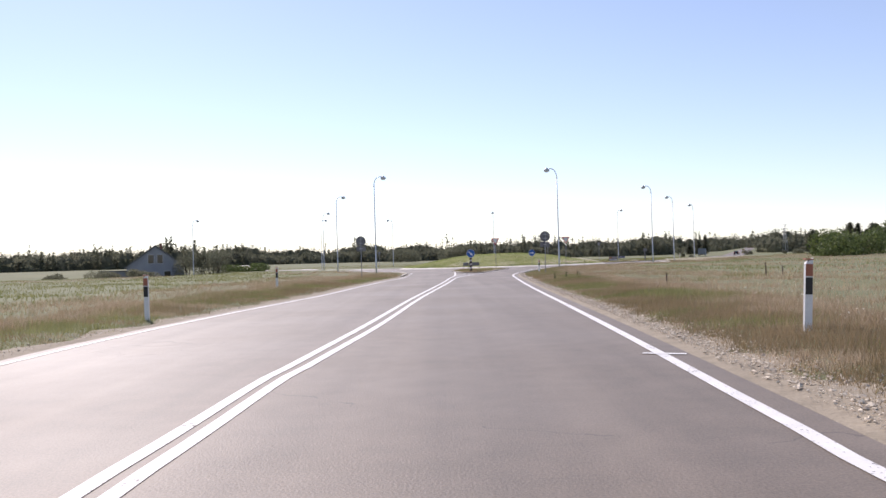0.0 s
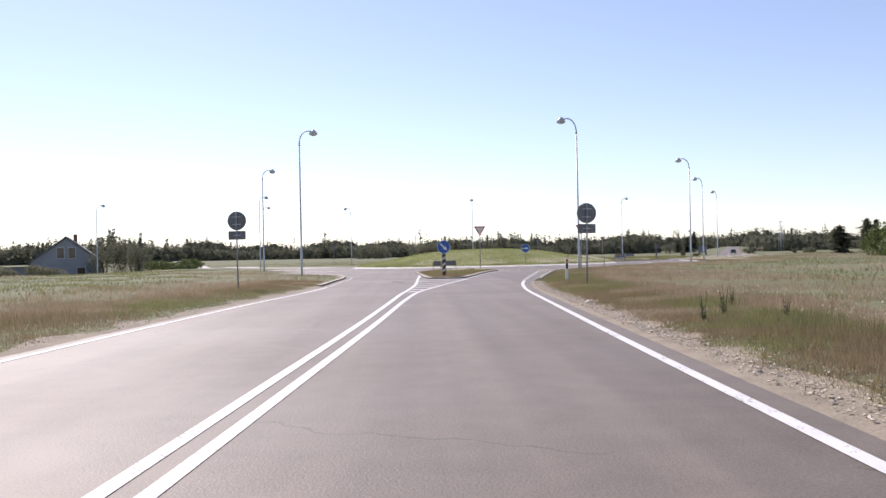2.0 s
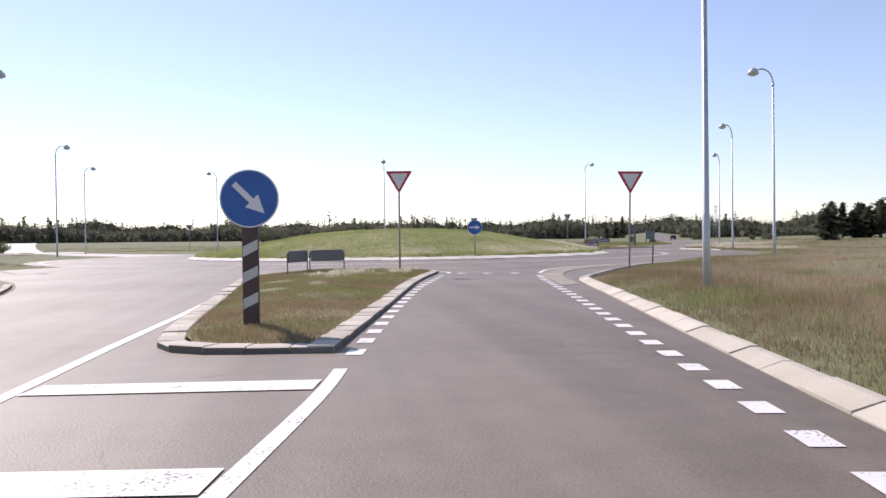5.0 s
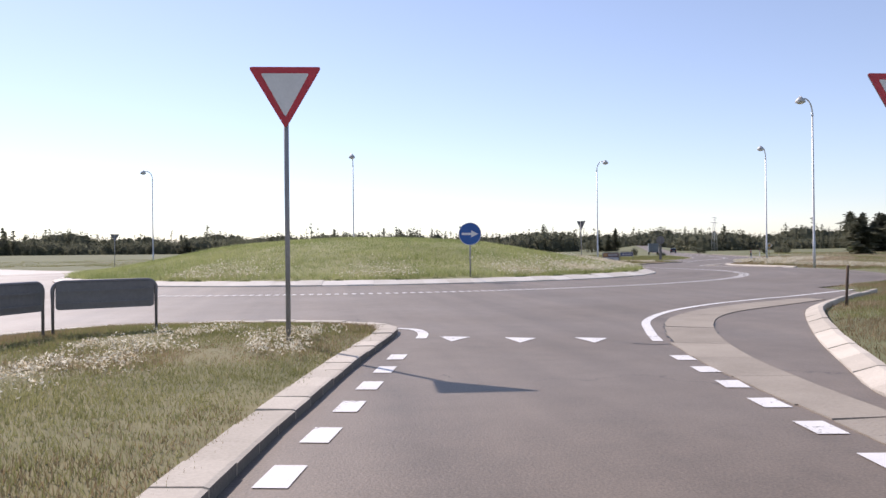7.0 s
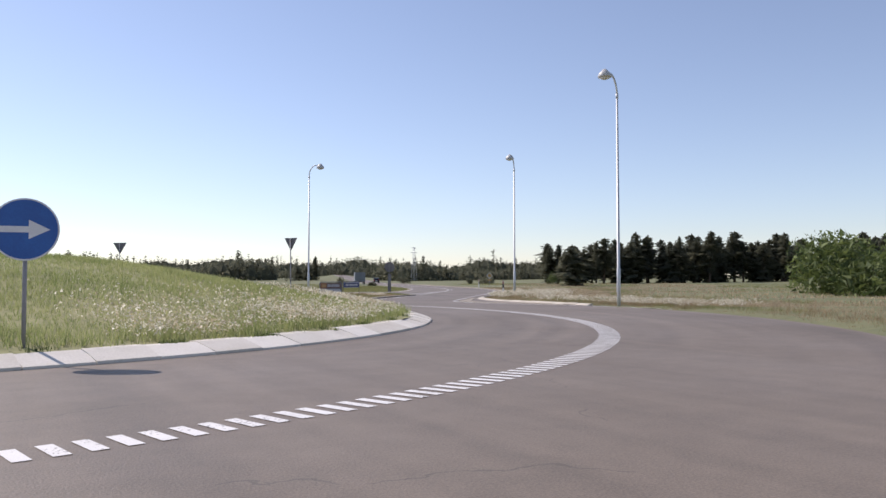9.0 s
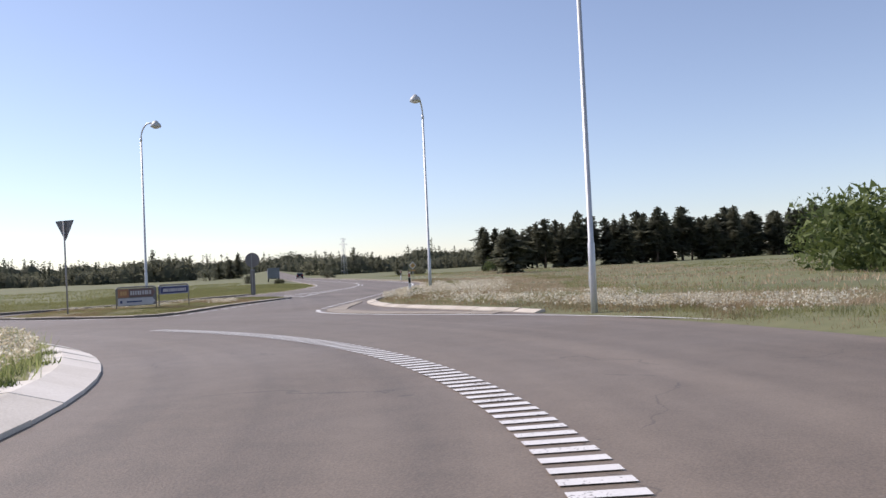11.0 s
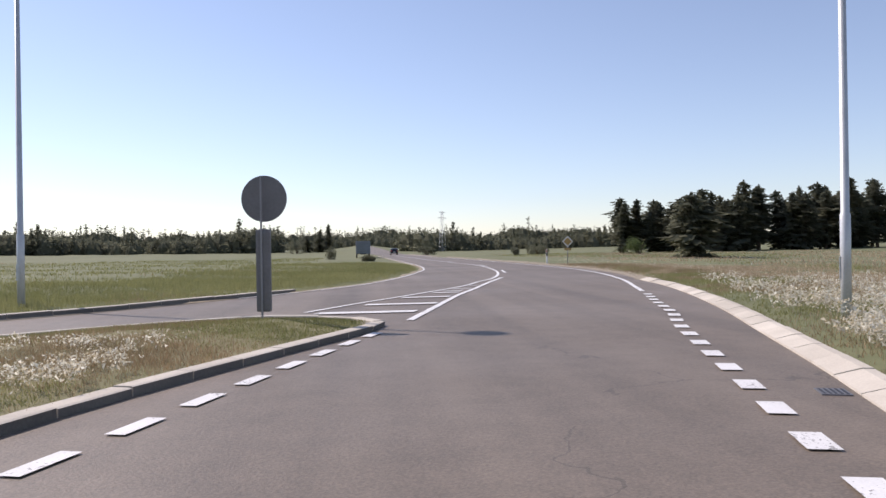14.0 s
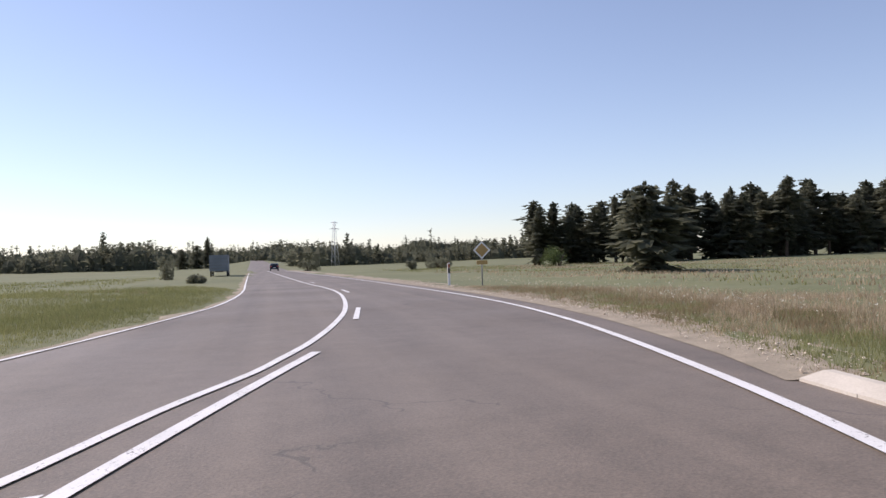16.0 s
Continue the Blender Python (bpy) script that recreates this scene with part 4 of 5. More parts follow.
def direction_board(w, zt, zb, face, label, brown=False, back=False):
    """Low direction board in a bent steel hoop, facing -y, w: half its width."""
    top = empty("direction_board")
    part("hoop", hoop(bmesh.new(), w, 0, zt), SIGN_BACK, top, "bent grey steel frame")
    up = zt - (0.015 if back else 0.05)
    body = part("panel", plate(bmesh.new(), rounded([(-w + 0.035, zb), (w - 0.035, zb), (w - 0.035, up), (-w + 0.035, up)], 0.05), -0.03, 0.0), SIGN_BACK if back else face, top)
    if back:
        for z in (zb + 0.08, zt - 0.13):
            part("rail", box(bmesh.new(), (-w + 0.06, -0.05, z - 0.015), (w - 0.06, -0.0305, z + 0.015)), SIGN_BACK, top)
    elif brown:
        zm = zb + (up - zb) * 0.47
        e = w - 0.05
        part("lower_field", plate(bmesh.new(), rounded([(-e, zb + 0.02), (e - 0.12, zb + 0.02), (e, (zb + zm) / 2), (e - 0.12, zm - 0.02), (-e, zm - 0.02)], 0.02), -0.037, -0.0305), PALE, body, "pale arrow-shaped lower half")
        bars(body, -e + 0.34, e - 0.18, zb + (zm - zb) * 0.42, 0.055, -0.0375, NAVY, 1, 4)
        bars(body, -e + 0.08, -e + 0.2, zb + (zm - zb) * 0.35, 0.1, -0.0375, NAVY, 1, 5, "pictogram")
        part("orange_field", plate(bmesh.new(), rounded([(-e, zm + 0.01), (-e * 0.42, zm + 0.01), (-e * 0.42, up - 0.02), (-e, up - 0.02)], 0.02), -0.037, -0.0305), ORANGE, body, "orange field with a symbol")
        part("upper_field", plate(bmesh.new(), rounded([(-e * 0.42 + 0.01, zm + 0.01), (e - 0.1, zm + 0.01), (e, (zm + up) / 2), (e - 0.1, up - 0.02), (-e * 0.42 + 0.01, up - 0.02)], 0.02), -0.037, -0.0305), MAUVE, body, "brown arrow-shaped upper half")
        bars(body, -e + 0.1, -e * 0.5, zm + 0.1, 0.16, -0.0375, DULL_YELLOW, 3, 6, "pictogram")
        bars(body, -e * 0.34, e - 0.14, zm + (up - zm) * 0.28, (up - zm) * 0.44, -0.0375, PALE, 9, 9)
    else:
        part("border", plate(bmesh.new(), rounded([(-w + 0.05, zb + 0.01), (w - 0.05, zb + 0.01), (w - 0.05, up - 0.01), (-w + 0.05, up - 0.01)], 0.04), -0.034, -0.0305), PALE, body, "thin pale border")
        part("field", plate(bmesh.new(), rounded([(-w + 0.065, zb + 0.025), (w - 0.065, zb + 0.025), (w - 0.065, up - 0.025), (-w + 0.065, up - 0.025)], 0.035), -0.038, -0.0345), NAVY, body, "dark blue field")
        bars(body, -w + 0.2, w - 0.16, zb + 0.1, 0.13, -0.0385, PALE, 13, 2)
    return tagged(top, label, "direction sign", "low direction boards")


def span(ob, a, b, z):
    ang = math.degrees(math.atan2(b[1] - a[1], b[0] - a[0]))
    ob.matrix_basis = pose((a[0] + b[0]) / 2, (a[1] + b[1]) / 2, z, 0, 0, ang)


span(direction_board(0.82, 0.90, 0.52, BLUE, "low blue direction board with white lettering in a bent frame"), (32.5, 145.7), (34.05, 146.5), 0.17)
span(direction_board(0.80, 0.88, 0.14, SIGN_BACK, "low brown and white direction board pointing along the exit", True), (30.85, 145.4), (32.36, 145.6), 0.17)
span(direction_board(0.68, 0.74, 0.36, SIGN_BACK, "low direction board seen from its dark back", back=True), (3.05, 93.1), (4.3, 93.7), 0.17)
span(direction_board(0.80, 0.74, 0.36, SIGN_BACK, "low direction board seen from its dark back", back=True), (2.35, 91.5), (2.98, 93.0), 0.17)


def delineator():
    """White edge post with dark band and red reflector, facing -y."""
    top = empty("marker_post")
    bm = bmesh.new()
    prof = [(-0.055, -0.045), (0.055, -0.045), (0.06, 0.0), (0.03, 0.045), (-0.03, 0.045), (-0.06, 0.0)]
    rows = [[bm.verts.new((x, y, z)) for x, y in prof] for z in (-0.2, 1.0)]
    rows[1] = rows[1]
    for v in rows[1]:
        v.co.z += 0.09 * (v.co.x + 0.06) / 0.12
    for i in range(6):
        j = (i + 1) % 6
        bm.faces.new((rows[0][i], rows[0][j], rows[1][j], rows[1][i]))
    bm.faces.new(rows[0][::-1])
    bm.faces.new(rows[1])
    body = part("body", bm, WHITE, top)
    part("dark_band", box(bmesh.new(), (-0.052, -0.049, 0.55), (0.052, -0.0455, 0.80), 0.0), BLACK, body, "dark band")
    part("reflector", box(bmesh.new(), (-0.052, -0.051, 0.82), (0.052, -0.0455, 1.0), 0.0), DULL_ORANGE, body, "faded orange reflector")
    part("cap", box(bmesh.new(), (-0.06, -0.05, 1.06), (0.065, 0.046, 1.08), 0.004), DULL_ORANGE, body, "faded orange slanted cap")
    return tagged(top, "white roadside marker post with dark band in the grass", "marker post", "roadside marker posts")


dp0 = delineator()
for i, (x, y, a) in enumerate([(5.35, 11.6, 0), (-7.2, 19.0, 0), (-8.4, 39.5, 4), (7.7, 63.0, 5), (43.35, 143.4, -38), (70.9, 187.3, -22)]):
    m = pose(x, y, at_ground(x, y), random.uniform(-3, 3), random.uniform(-3, 3), a)
    ob = dp0 if i == 0 else copy_thing(dp0, m)
    ob.matrix_basis = m


def fence_post():
    top = empty("fence_post")
    part("stake", tube(bmesh.new(), [(0, 0, -0.3), (0.01, 0, 0.5), (0, 0.01, 0.98), (0, 0.01, 1.0)], [0.055, 0.05, 0.05, 0.03], 8), BARK, top)
    part("wire_staple", box(bmesh.new(), (-0.01, -0.06, 0.8), (0.01, -0.045, 0.84)), GALV, top)
    return tagged(top, "weathered wooden fence stake in the meadow", "fence post", "fence stakes")


fp0 = fence_post()
for i, (x, y, k) in enumerate([(14.9, 36.2, 0.62), (16.1, 37.2, 0.46), (8.7, 30.6, 0.55), (17.4, 96.4, 0.85)]):
    m = pose(x, y, at_ground(x, y), 2, -2, 30 * i)
    ob = fp0 if i == 0 else copy_thing(fp0, m)
    ob.matrix_basis = m
    ob.scale = (0.6, 0.6, k)


def diamond_sign():
    top = empty("diamond_sign")
    pole(top, 1.98)
    d = lambda r: [(-r, 1.62), (0, 1.62 - r), (r, 1.62), (0, 1.62 + r)]
    back = part("plate", plate(bmesh.new(), rounded(d(0.40), 0.04), -0.055, -0.04), SIGN_BACK, top, "grey back plate")
    part("white_rim", plate(bmesh.new(), rounded(d(0.40), 0.04), -0.060, -0.0555), WHITE, back, "white rim")
    part("yellow_field", plate(bmesh.new(), rounded(d(0.31), 0.03), -0.065, -0.0605), YELLOW, back, "yellow field")
    part("small_plate", plate(bmesh.new(), rounded([(-0.25, 0.98), (0.25, 0.98), (0.25, 1.16), (-0.25, 1.16)], 0.02), -0.055, -0.04), YELLOW, top, "faded small plate")
    clamps(top, (1.62, 1.07))
    return tagged(top, "yellow diamond road sign on a pole in the verge", "road sign")


diamond_sign().matrix_basis = pose(70.9, 184.8, at_ground(70.9, 184.8), 0, 0, -24)

# ---- vehicles ----


def wheel_set(top, xs, y, r):
    for x in xs:
        for s in (-1, 1):
            bm = tube(bmesh.new(), [(x - 0.1 * 0, s * (y - 0.2), r), (x, s * y, r)], r, 20)
            w = part("wheel", bm, RUBBER, top)
            part("rim", tube(bmesh.new(), [(x, s * y, r), (x, s * (y + 0.012), r)], r * 0.62, 16), GALV, w, "grey wheel rim")


def car():
    """Dark hatchback, nose along +x."""
    top = empty("car")
    side = [(-2.02, 0.32), (-2.08, 0.75), (-1.98, 0.98), (-1.55, 1.40), (-0.9, 1.50), (0.15, 1.47), (0.95, 1.02), (1.85, 0.86), (2.06, 0.62), (2.04, 0.3)]
    bm = bmesh.new()
    rows = []
    for y, k, dz in ((-0.86, 0.94, 0.0), (-0.80, 0.985, 0.0), (-0.5, 1.0, 0.02), (0.5, 1.0, 0.02), (0.80, 0.985, 0.0), (0.86, 0.94, 0.0)):
        rows.append([bm.verts.new((x * k, y * (0.84 if z > 1.2 else 1.0), z * (0.99 if abs(y) > 0.8 else 1) + (dz if z > 1.3 else 0))) for x, z in side])
    for a, b in zip(rows, rows[1:]):
        for i in range(len(side) - 1):
            f = bm.faces.new((a[i], a[i + 1], b[i + 1], b[i]))
            f.smooth = True
    bm.faces.new(rows[0][::-1])
    bm.faces.new(rows[-1])
    bm.faces.new([r[0] for r in rows][::-1] + [r[-1] for r in rows])
    bmesh.ops.recalc_face_normals(bm, faces=bm.faces[:])
    body = part("body", bm, CAR_PAINT, top)
    part("rear_window", plate(bmesh.new(), [(-0.56, 0), (0.56, 0), (0.48, 0.42), (-0.48, 0.42)], -0.01, 0.0), CAR_GLASS, top).matrix_basis = Matrix.Translation((-1.96, 0, 1.03)) @ Euler((radians(-40), 0, radians(-90)), "XYZ").to_matrix().to_4x4()
    for s in (-1, 1):
        part("side_window", plate(bmesh.new(), [(-1.4, 1.02), (0.75, 1.02), (0.1, 1.38), (-1.1, 1.38)], s * 0.80, s * 0.815), CAR_GLASS, top)
        part("tail_light", box(bmesh.new(), (-2.07, s * 0.68 - 0.12, 0.78), (-1.97, s * 0.68 + 0.12, 0.98), 0.02), RED, top, "red tail light")
    part("bumper", box(bmesh.new(), (-2.13, -0.8, 0.32), (-1.98, 0.8, 0.55), 0.04), BLACK, top)
    part("number_plate", box(bmesh.new(), (-2.145, -0.26, 0.58), (-2.115, 0.26, 0.69), 0.004), WHITE, top, "blank white plate")
    wheel_set(top, (-1.3, 1.3), 0.86, 0.31)
    return tagged(top, "dark hatchback car driving away on the road", "car")


road_dir = 67.6
car().matrix_basis = pose(114.6, 306.0, 0.0, 0, 0, road_dir)


def lorry():
    """Grey box lorry, nose along +x."""
    top = empty("lorry")
    box_ = part("box_body", box(bmesh.new(), (-4.0, -1.25, 0.75), (2.2, 1.25, 2.95), 0.03), GREYBOX, top, "blue-grey box body")
    for z in (1.1, 1.5, 1.95, 2.4):
        part("rib", box(bmesh.new(), (-4.03, -1.2, z), (-4.0, 1.2, z + 0.04)), SIGN_BACK, box_)
    part("cab", box(bmesh.new(), (2.35, -1.2, 0.6), (4.0, 1.2, 2.75), 0.12), WALLP, top, "pale cab")
    part("windscreen", box(bmesh.new(), (3.9, -1.05, 1.55), (4.02, 1.05, 2.4), 0.03), CAR_GLASS, top)
    part("chassis", box(bmesh.new(), (-3.9, -0.5, 0.6), (3.0, 0.5, 0.94)), BLACK, top)
    wheel_set(top, (-2.6, 3.0), 1.2, 0.48)
    return tagged(top, "blue-grey box lorry standing beside the road", "lorry")


lorry().matrix_basis = pose(82.8, 250.0, at_ground(82.8, 250.0), 0, 0, road_dir) @ Matrix.Scale(0.85, 4)


# ---- trees ----


def rot_z(p, a):
    c, s = np.cos(a), np.sin(a)
    return np.stack([p[..., 0] * c - p[..., 1] * s, p[..., 0] * s + p[..., 1] * c, p[..., 2]], -1)


def conifer_tris(h, w, levels, per, spray, seed, bare=0.12, ragged=0.35, power=0.62, fat=1.0, slim=0.6):
    """Crown of drooping sprays as loose triangles."""
    r = np.random.default_rng(seed)
    out = []
    for i in range(levels):
        u = i / (levels - 1)
        z = h * (bare + (1 - bare) * u ** 0.92)
        reach = w * (1 - u) ** power * (slim + (1 - slim) * min(1, u * 3.2 + 0.1)) * r.uniform(0.72, 1.1) + 0.05 * w
        for j in range(per):
            a = r.uniform(0, 2 * math.pi)
            L = reach * r.uniform(1 - ragged * 1.3, 1 + ragged * 0.6) * (1 + 0.3 * math.sin(a * 2 + seed + u * 9) + 0.2 * math.sin(a * 3 - u * 17))
            droop = r.uniform(-0.05, 0.42) * L * (1 - u) + 0.02
            for k in range(spray):
                s0 = r.uniform(0.05, 0.8)
                s1 = min(1.05, s0 + r.uniform(0.2, 0.45))
                wd = (L * r.uniform(0.10, 0.2) + 0.07) * fat
                ang = r.uniform(-0.5, 0.5)
                p = np.array([[s0 * L, -wd, z - droop * s0 + r.uniform(-0.1, 0.25)], [s0 * L, wd, z - droop * s0 + r.uniform(-0.3, 0.12)], [s1 * L, r.uniform(-wd, wd), z - droop * s1 - r.uniform(0, 0.4) * wd]])
                p = rot_z(p, ang * 0.5)
                out.append(rot_z(p, a))
    tip = np.array([[[-0.07 * w, 0, h * 0.93], [0.07 * w, 0, h * 0.93], [0, 0, h * 1.01]], [[0, -0.07 * w, h * 0.93], [0, 0.07 * w, h * 0.93], [0, 0, h * 1.01]]])
    return np.concatenate([np.array(out), tip])


def conifer(h, w, seed, bare, label, slim=0.6, tops=0, power=0.5):
    top = empty("conifer")
    bm = tube(bmesh.new(), [(0, 0, -0.4), (0.05, 0, h * 0.3), (0, 0.04, h * 0.65), (0, 0, h * 0.95)], [h * 0.022, h * 0.017, h * 0.010, h * 0.003], 8)
    r = random.Random(seed)
    part("trunk", bm, BARK, top)
    for _ in range(4):
        a, z = r.uniform(0, 6.28), h * r.uniform(max(0.05, bare * 0.5), 0.5)
        L = w * r.uniform(0.4, 0.8)
        part("limb", tube(bmesh.new(), [(0, 0, z), (L * 0.5 * math.cos(a), L * 0.5 * math.sin(a), z + 0.1), (L * math.cos(a), L * math.sin(a), z - 0.15 * L)], [0.05, 0.035, 0.015], 5), BARK, top)
    crown = [conifer_tris(h, w, int(h * 3.2), 12, 10, seed, bare, 0.62, power, 0.64, slim)]
    for q in range(tops):
        a, hh = r.uniform(0, 6.28), h * r.uniform(0.72, 0.93)
        side = conifer_tris(hh * 0.5, w * 0.42, int(hh * 1.7), 9, 6, seed + 50 + q, 0.0, 0.6, 0.6, 0.8, 0.5)
        crown.append(side + np.array([math.cos(a) * w * 0.36, math.sin(a) * w * 0.36, hh * 0.5]))
    tris("crown", np.concatenate(crown), NEEDLES, top)
    return tagged(top, label, "tree", "conifers at the meadow's edge")


def bush_tris(rx, ry, rz, n, leaf, seed, lumps=9):
    """Leaves gathered on several lumps."""
    r = np.random.default_rng(seed)
    c = np.stack([r.uniform(-0.75, 0.75, lumps) * rx, r.uniform(-0.7, 0.7, lumps) * ry, r.uniform(0.25, 0.8, lumps) * rz], -1)
    s = r.uniform(0.32, 0.55, lumps)
    which = r.integers(0, lumps, n)
    d = r.normal(size=(n, 3))
    d /= np.linalg.norm(d, axis=1)[:, None]
    d *= (r.uniform(0.6, 1.08, n))[:, None]
    p = c[which] + d * s[which][:, None] * np.array([rx, ry, rz])
    p[:, 2] = np.maximum(p[:, 2], 0.05)
    u, v = r.normal(size=(n, 3)) * leaf, r.normal(size=(n, 3)) * leaf
    return np.stack([p, p + u, p + v], 1)


def bush(name, rx, ry, rz, n, leaf, seed, label, category="bush"):
    top = empty(name)
    bm = bmesh.new()
    r = random.Random(seed)
    for _ in range(7):
        a = r.uniform(0, 6.28)
        tube(bm, [(0.2 * math.cos(a), 0.2 * math.sin(a), -0.3), (rx * 0.25 * math.cos(a), ry * 0.25 * math.sin(a), rz * 0.4), (rx * 0.5 * math.cos(a), ry * 0.5 * math.sin(a), rz * 0.7)], [0.07, 0.05, 0.02], 6)
    part("stems", bm, BARK, top)
    tris("foliage", bush_tris(rx, ry, rz, n, leaf, seed), NEEDLES if "dark" in label else LEAVES, top)
    return tagged(top, label, category, "bushes")


kinds = [conifer(10.4, 2.5, 11, 0.06, "tall dark spruce at the meadow's edge", 0.5, 1), conifer(11.4, 2.3, 12, 0.1, "tall dark spruce at the meadow's edge", 0.4, 2), conifer(9.6, 2.7, 13, 0.03, "tall dark spruce at the meadow's edge", 0.55, 2), conifer(11.0, 2.2, 14, 0.24, "tall thin pine with a bare lower trunk", 0.4, 1, 0.36), conifer(10.0, 2.9, 15, 0.05, "broad ragged spruce at the meadow's edge", 0.45, 3, 0.4)]
spots = []
r_t = random.Random(5)
row = resample([(122.9, 236), (133.4, 229.2), (146.4, 223.6), (168.6, 216.9), (196.9, 210.6), (232.5, 203.8)], 2.35)
for i, (x, y) in enumerate(row):
    spots.append((x + r_t.uniform(-1, 1), y + r_t.uniform(-2, 2)))
    if i > 1:
        spots.append((x + r_t.uniform(-2, 2), y + 6 + r_t.uniform(-2, 3)))
for i, (x, y) in enumerate(spots):
    src = kinds[i % 5]
    m = pose(x, y, at_ground(x, y), r_t.uniform(-2, 2), r_t.uniform(-2, 2), r_t.uniform(0, 360))
    ob = src if i < 5 else copy_thing(src, m)
    ob.matrix_basis = m
    k = r_t.uniform(0.9, 1.15) * min(1.12, 0.92 + i * 0.006)
    ob.scale = (k, k, k * r_t.uniform(0.78, 0.9))
big = conifer(6.0, 3.1, 31, 0.0, "broad dark spruce standing alone in the meadow", 0.95, 6, 0.34)
big.matrix_basis = pose(91.0, 192.0, at_ground(91.0, 192.0) - 0.12, 0, 0, 40)
for x, y, h, w, sd in ((135.9, 405.4, 13.5, 3.6, 41), (130.3, 399.1, 10.5, 3.8, 42), (124.6, 395.9, 9, 3.6, 43)):
    t = conifer(h * 0.9, w * 0.75, sd, 0.05, "dark spruce standing out of the wood beside the road")
    t.matrix_basis = pose(x, y, -1.5, 0, 0, 30 * sd)

b = bush("bush", 7.5, 6, 5.6, 9000, 0.22, 51, "large rounded green bush in the meadow")
b.matrix_basis = pose(68.1, 130.5, -1.4, 0, 0, 0)
for x, y, rx, rz, sd, lb in ((73.2, 137.3, 4, 3.9, 52, "rounded green bush in the meadow"), (-59.2, 181.9, 4.2, 6.2, 53, "tall dark green tree beside the house"), (-53.6, 181.0, 4.0, 5.8, 54, "tall dark green tree beside the house"), (-49.8, 173.0, 3.0, 5.2, 71, "tall dark green tree beside the house"), (-78.6, 178.6, 3.0, 3.0, 67, "dark green bush beside the house"), (-44.9, 177.5, 5.5, 1.8, 55, "low spreading green bush on a bank"), (-66.0, 172.5, 4.5, 2.2, 68, "dark clipped hedge before the house"), (-74.5, 171.0, 4.5, 2.0, 69, "dark clipped hedge before the house"), (-83.5, 170.0, 4.8, 2.2, 70, "dark clipped hedge before the house"), (110.2, 242.7, 2.2, 1.4, 56, "small dark bush at the meadow's edge"), (106.0, 243.0, 0.9, 1.1, 57, "small dark bush beside the road"), (72.2, 236.0, 0.75, 1.5, 59, "small dark bush in the long grass"), (114.6, 377.0, 2.4, 3.6, 60, "small dark bush in the long grass"), (67.3, 212.0, 0.8, 0.5, 61, "small dark bush in the long grass"), (118.3, 228.3, 1.8, 2.2, 62, "bright green shrub below the spruces"), (43.2, 142.6, 0.4, 0.22, 63, "low green weed clump behind the kerb"), (107.0, 275.0, 1.7, 1.5, 64, "small dark bush beside the road"), (6.2, 353, 9, 5.8, 65, "dark rounded tree before the woods"), (-15.3, 330.9, 8, 4.6, 66, "dark rounded tree before the woods")):
    b = bush("bush", rx, rx * 0.8, rz, int(1500 + 900 * rx), 0.045 + 0.02 * rx, sd, lb)
    b.matrix_basis = pose(x, y, at_ground(x, y), 0, 0, sd * 20)


def far_trees(pos, h, w, rounded_, r, fringe):
    """Many small far trees at once: a ragged core with loose sprays."""
    n = len(pos)
    u = r.uniform(0, 1, (n, fringe)) ** 0.9
    prof = np.where(rounded_[:, None], np.sqrt(np.clip(1 - (1.9 * (u - 0.5)) ** 2, 0, 1)) * 0.85 + 0.12, (1 - u) ** 0.75 + 0.03)
    lobe = 1 + 0.25 * np.sin(u * 19 + r.uniform(0, 6, (n, 1)))
    R, a = w[:, None] * prof * lobe * r.uniform(0.3, 1.0, (n, fringe)), r.uniform(0, 2 * math.pi, (n, fringe))
    p = np.stack([R * np.cos(a), R * np.sin(a), h[:, None] * (0.03 + 0.95 * u)], -1)
    size = (h[:, None] * 0.05 * r.uniform(0.5, 1.3, (n, fringe)) * (1.15 - 0.6 * u))[..., None]
    t = np.stack([p + r.normal(size=p.shape) * size * (1, 1, 0.7) for _ in range(3)], 2)
    out = [(t + pos[:, None, None]).reshape(-1, 3, 3)]
    ang = np.linspace(0, 2 * math.pi, 7)
    lev = np.array([0.0, 0.35, 0.64, 0.86])
    rad = np.where(rounded_[:, None], np.array([0.34, 0.44, 0.36, 0.1]), np.array([0.3, 0.2, 0.1, 0.02])) * w[:, None] * r.uniform(0.8, 1.15, (n, 4))
    ring_ = np.stack([rad[..., None] * np.cos(ang), rad[..., None] * np.sin(ang), np.broadcast_to((h[:, None] * lev)[..., None], (n, 4, 7))], -1) + pos[:, None, None]
    for b in (0, 1, 2):
        for q in range(6):
            out.append(np.stack([ring_[:, b, q], ring_[:, b, q + 1], ring_[:, b + 1, q]], 1))
            out.append(np.stack([ring_[:, b, q + 1], ring_[:, b + 1, q + 1], ring_[:, b + 1, q]], 1))
    return np.concatenate(out)


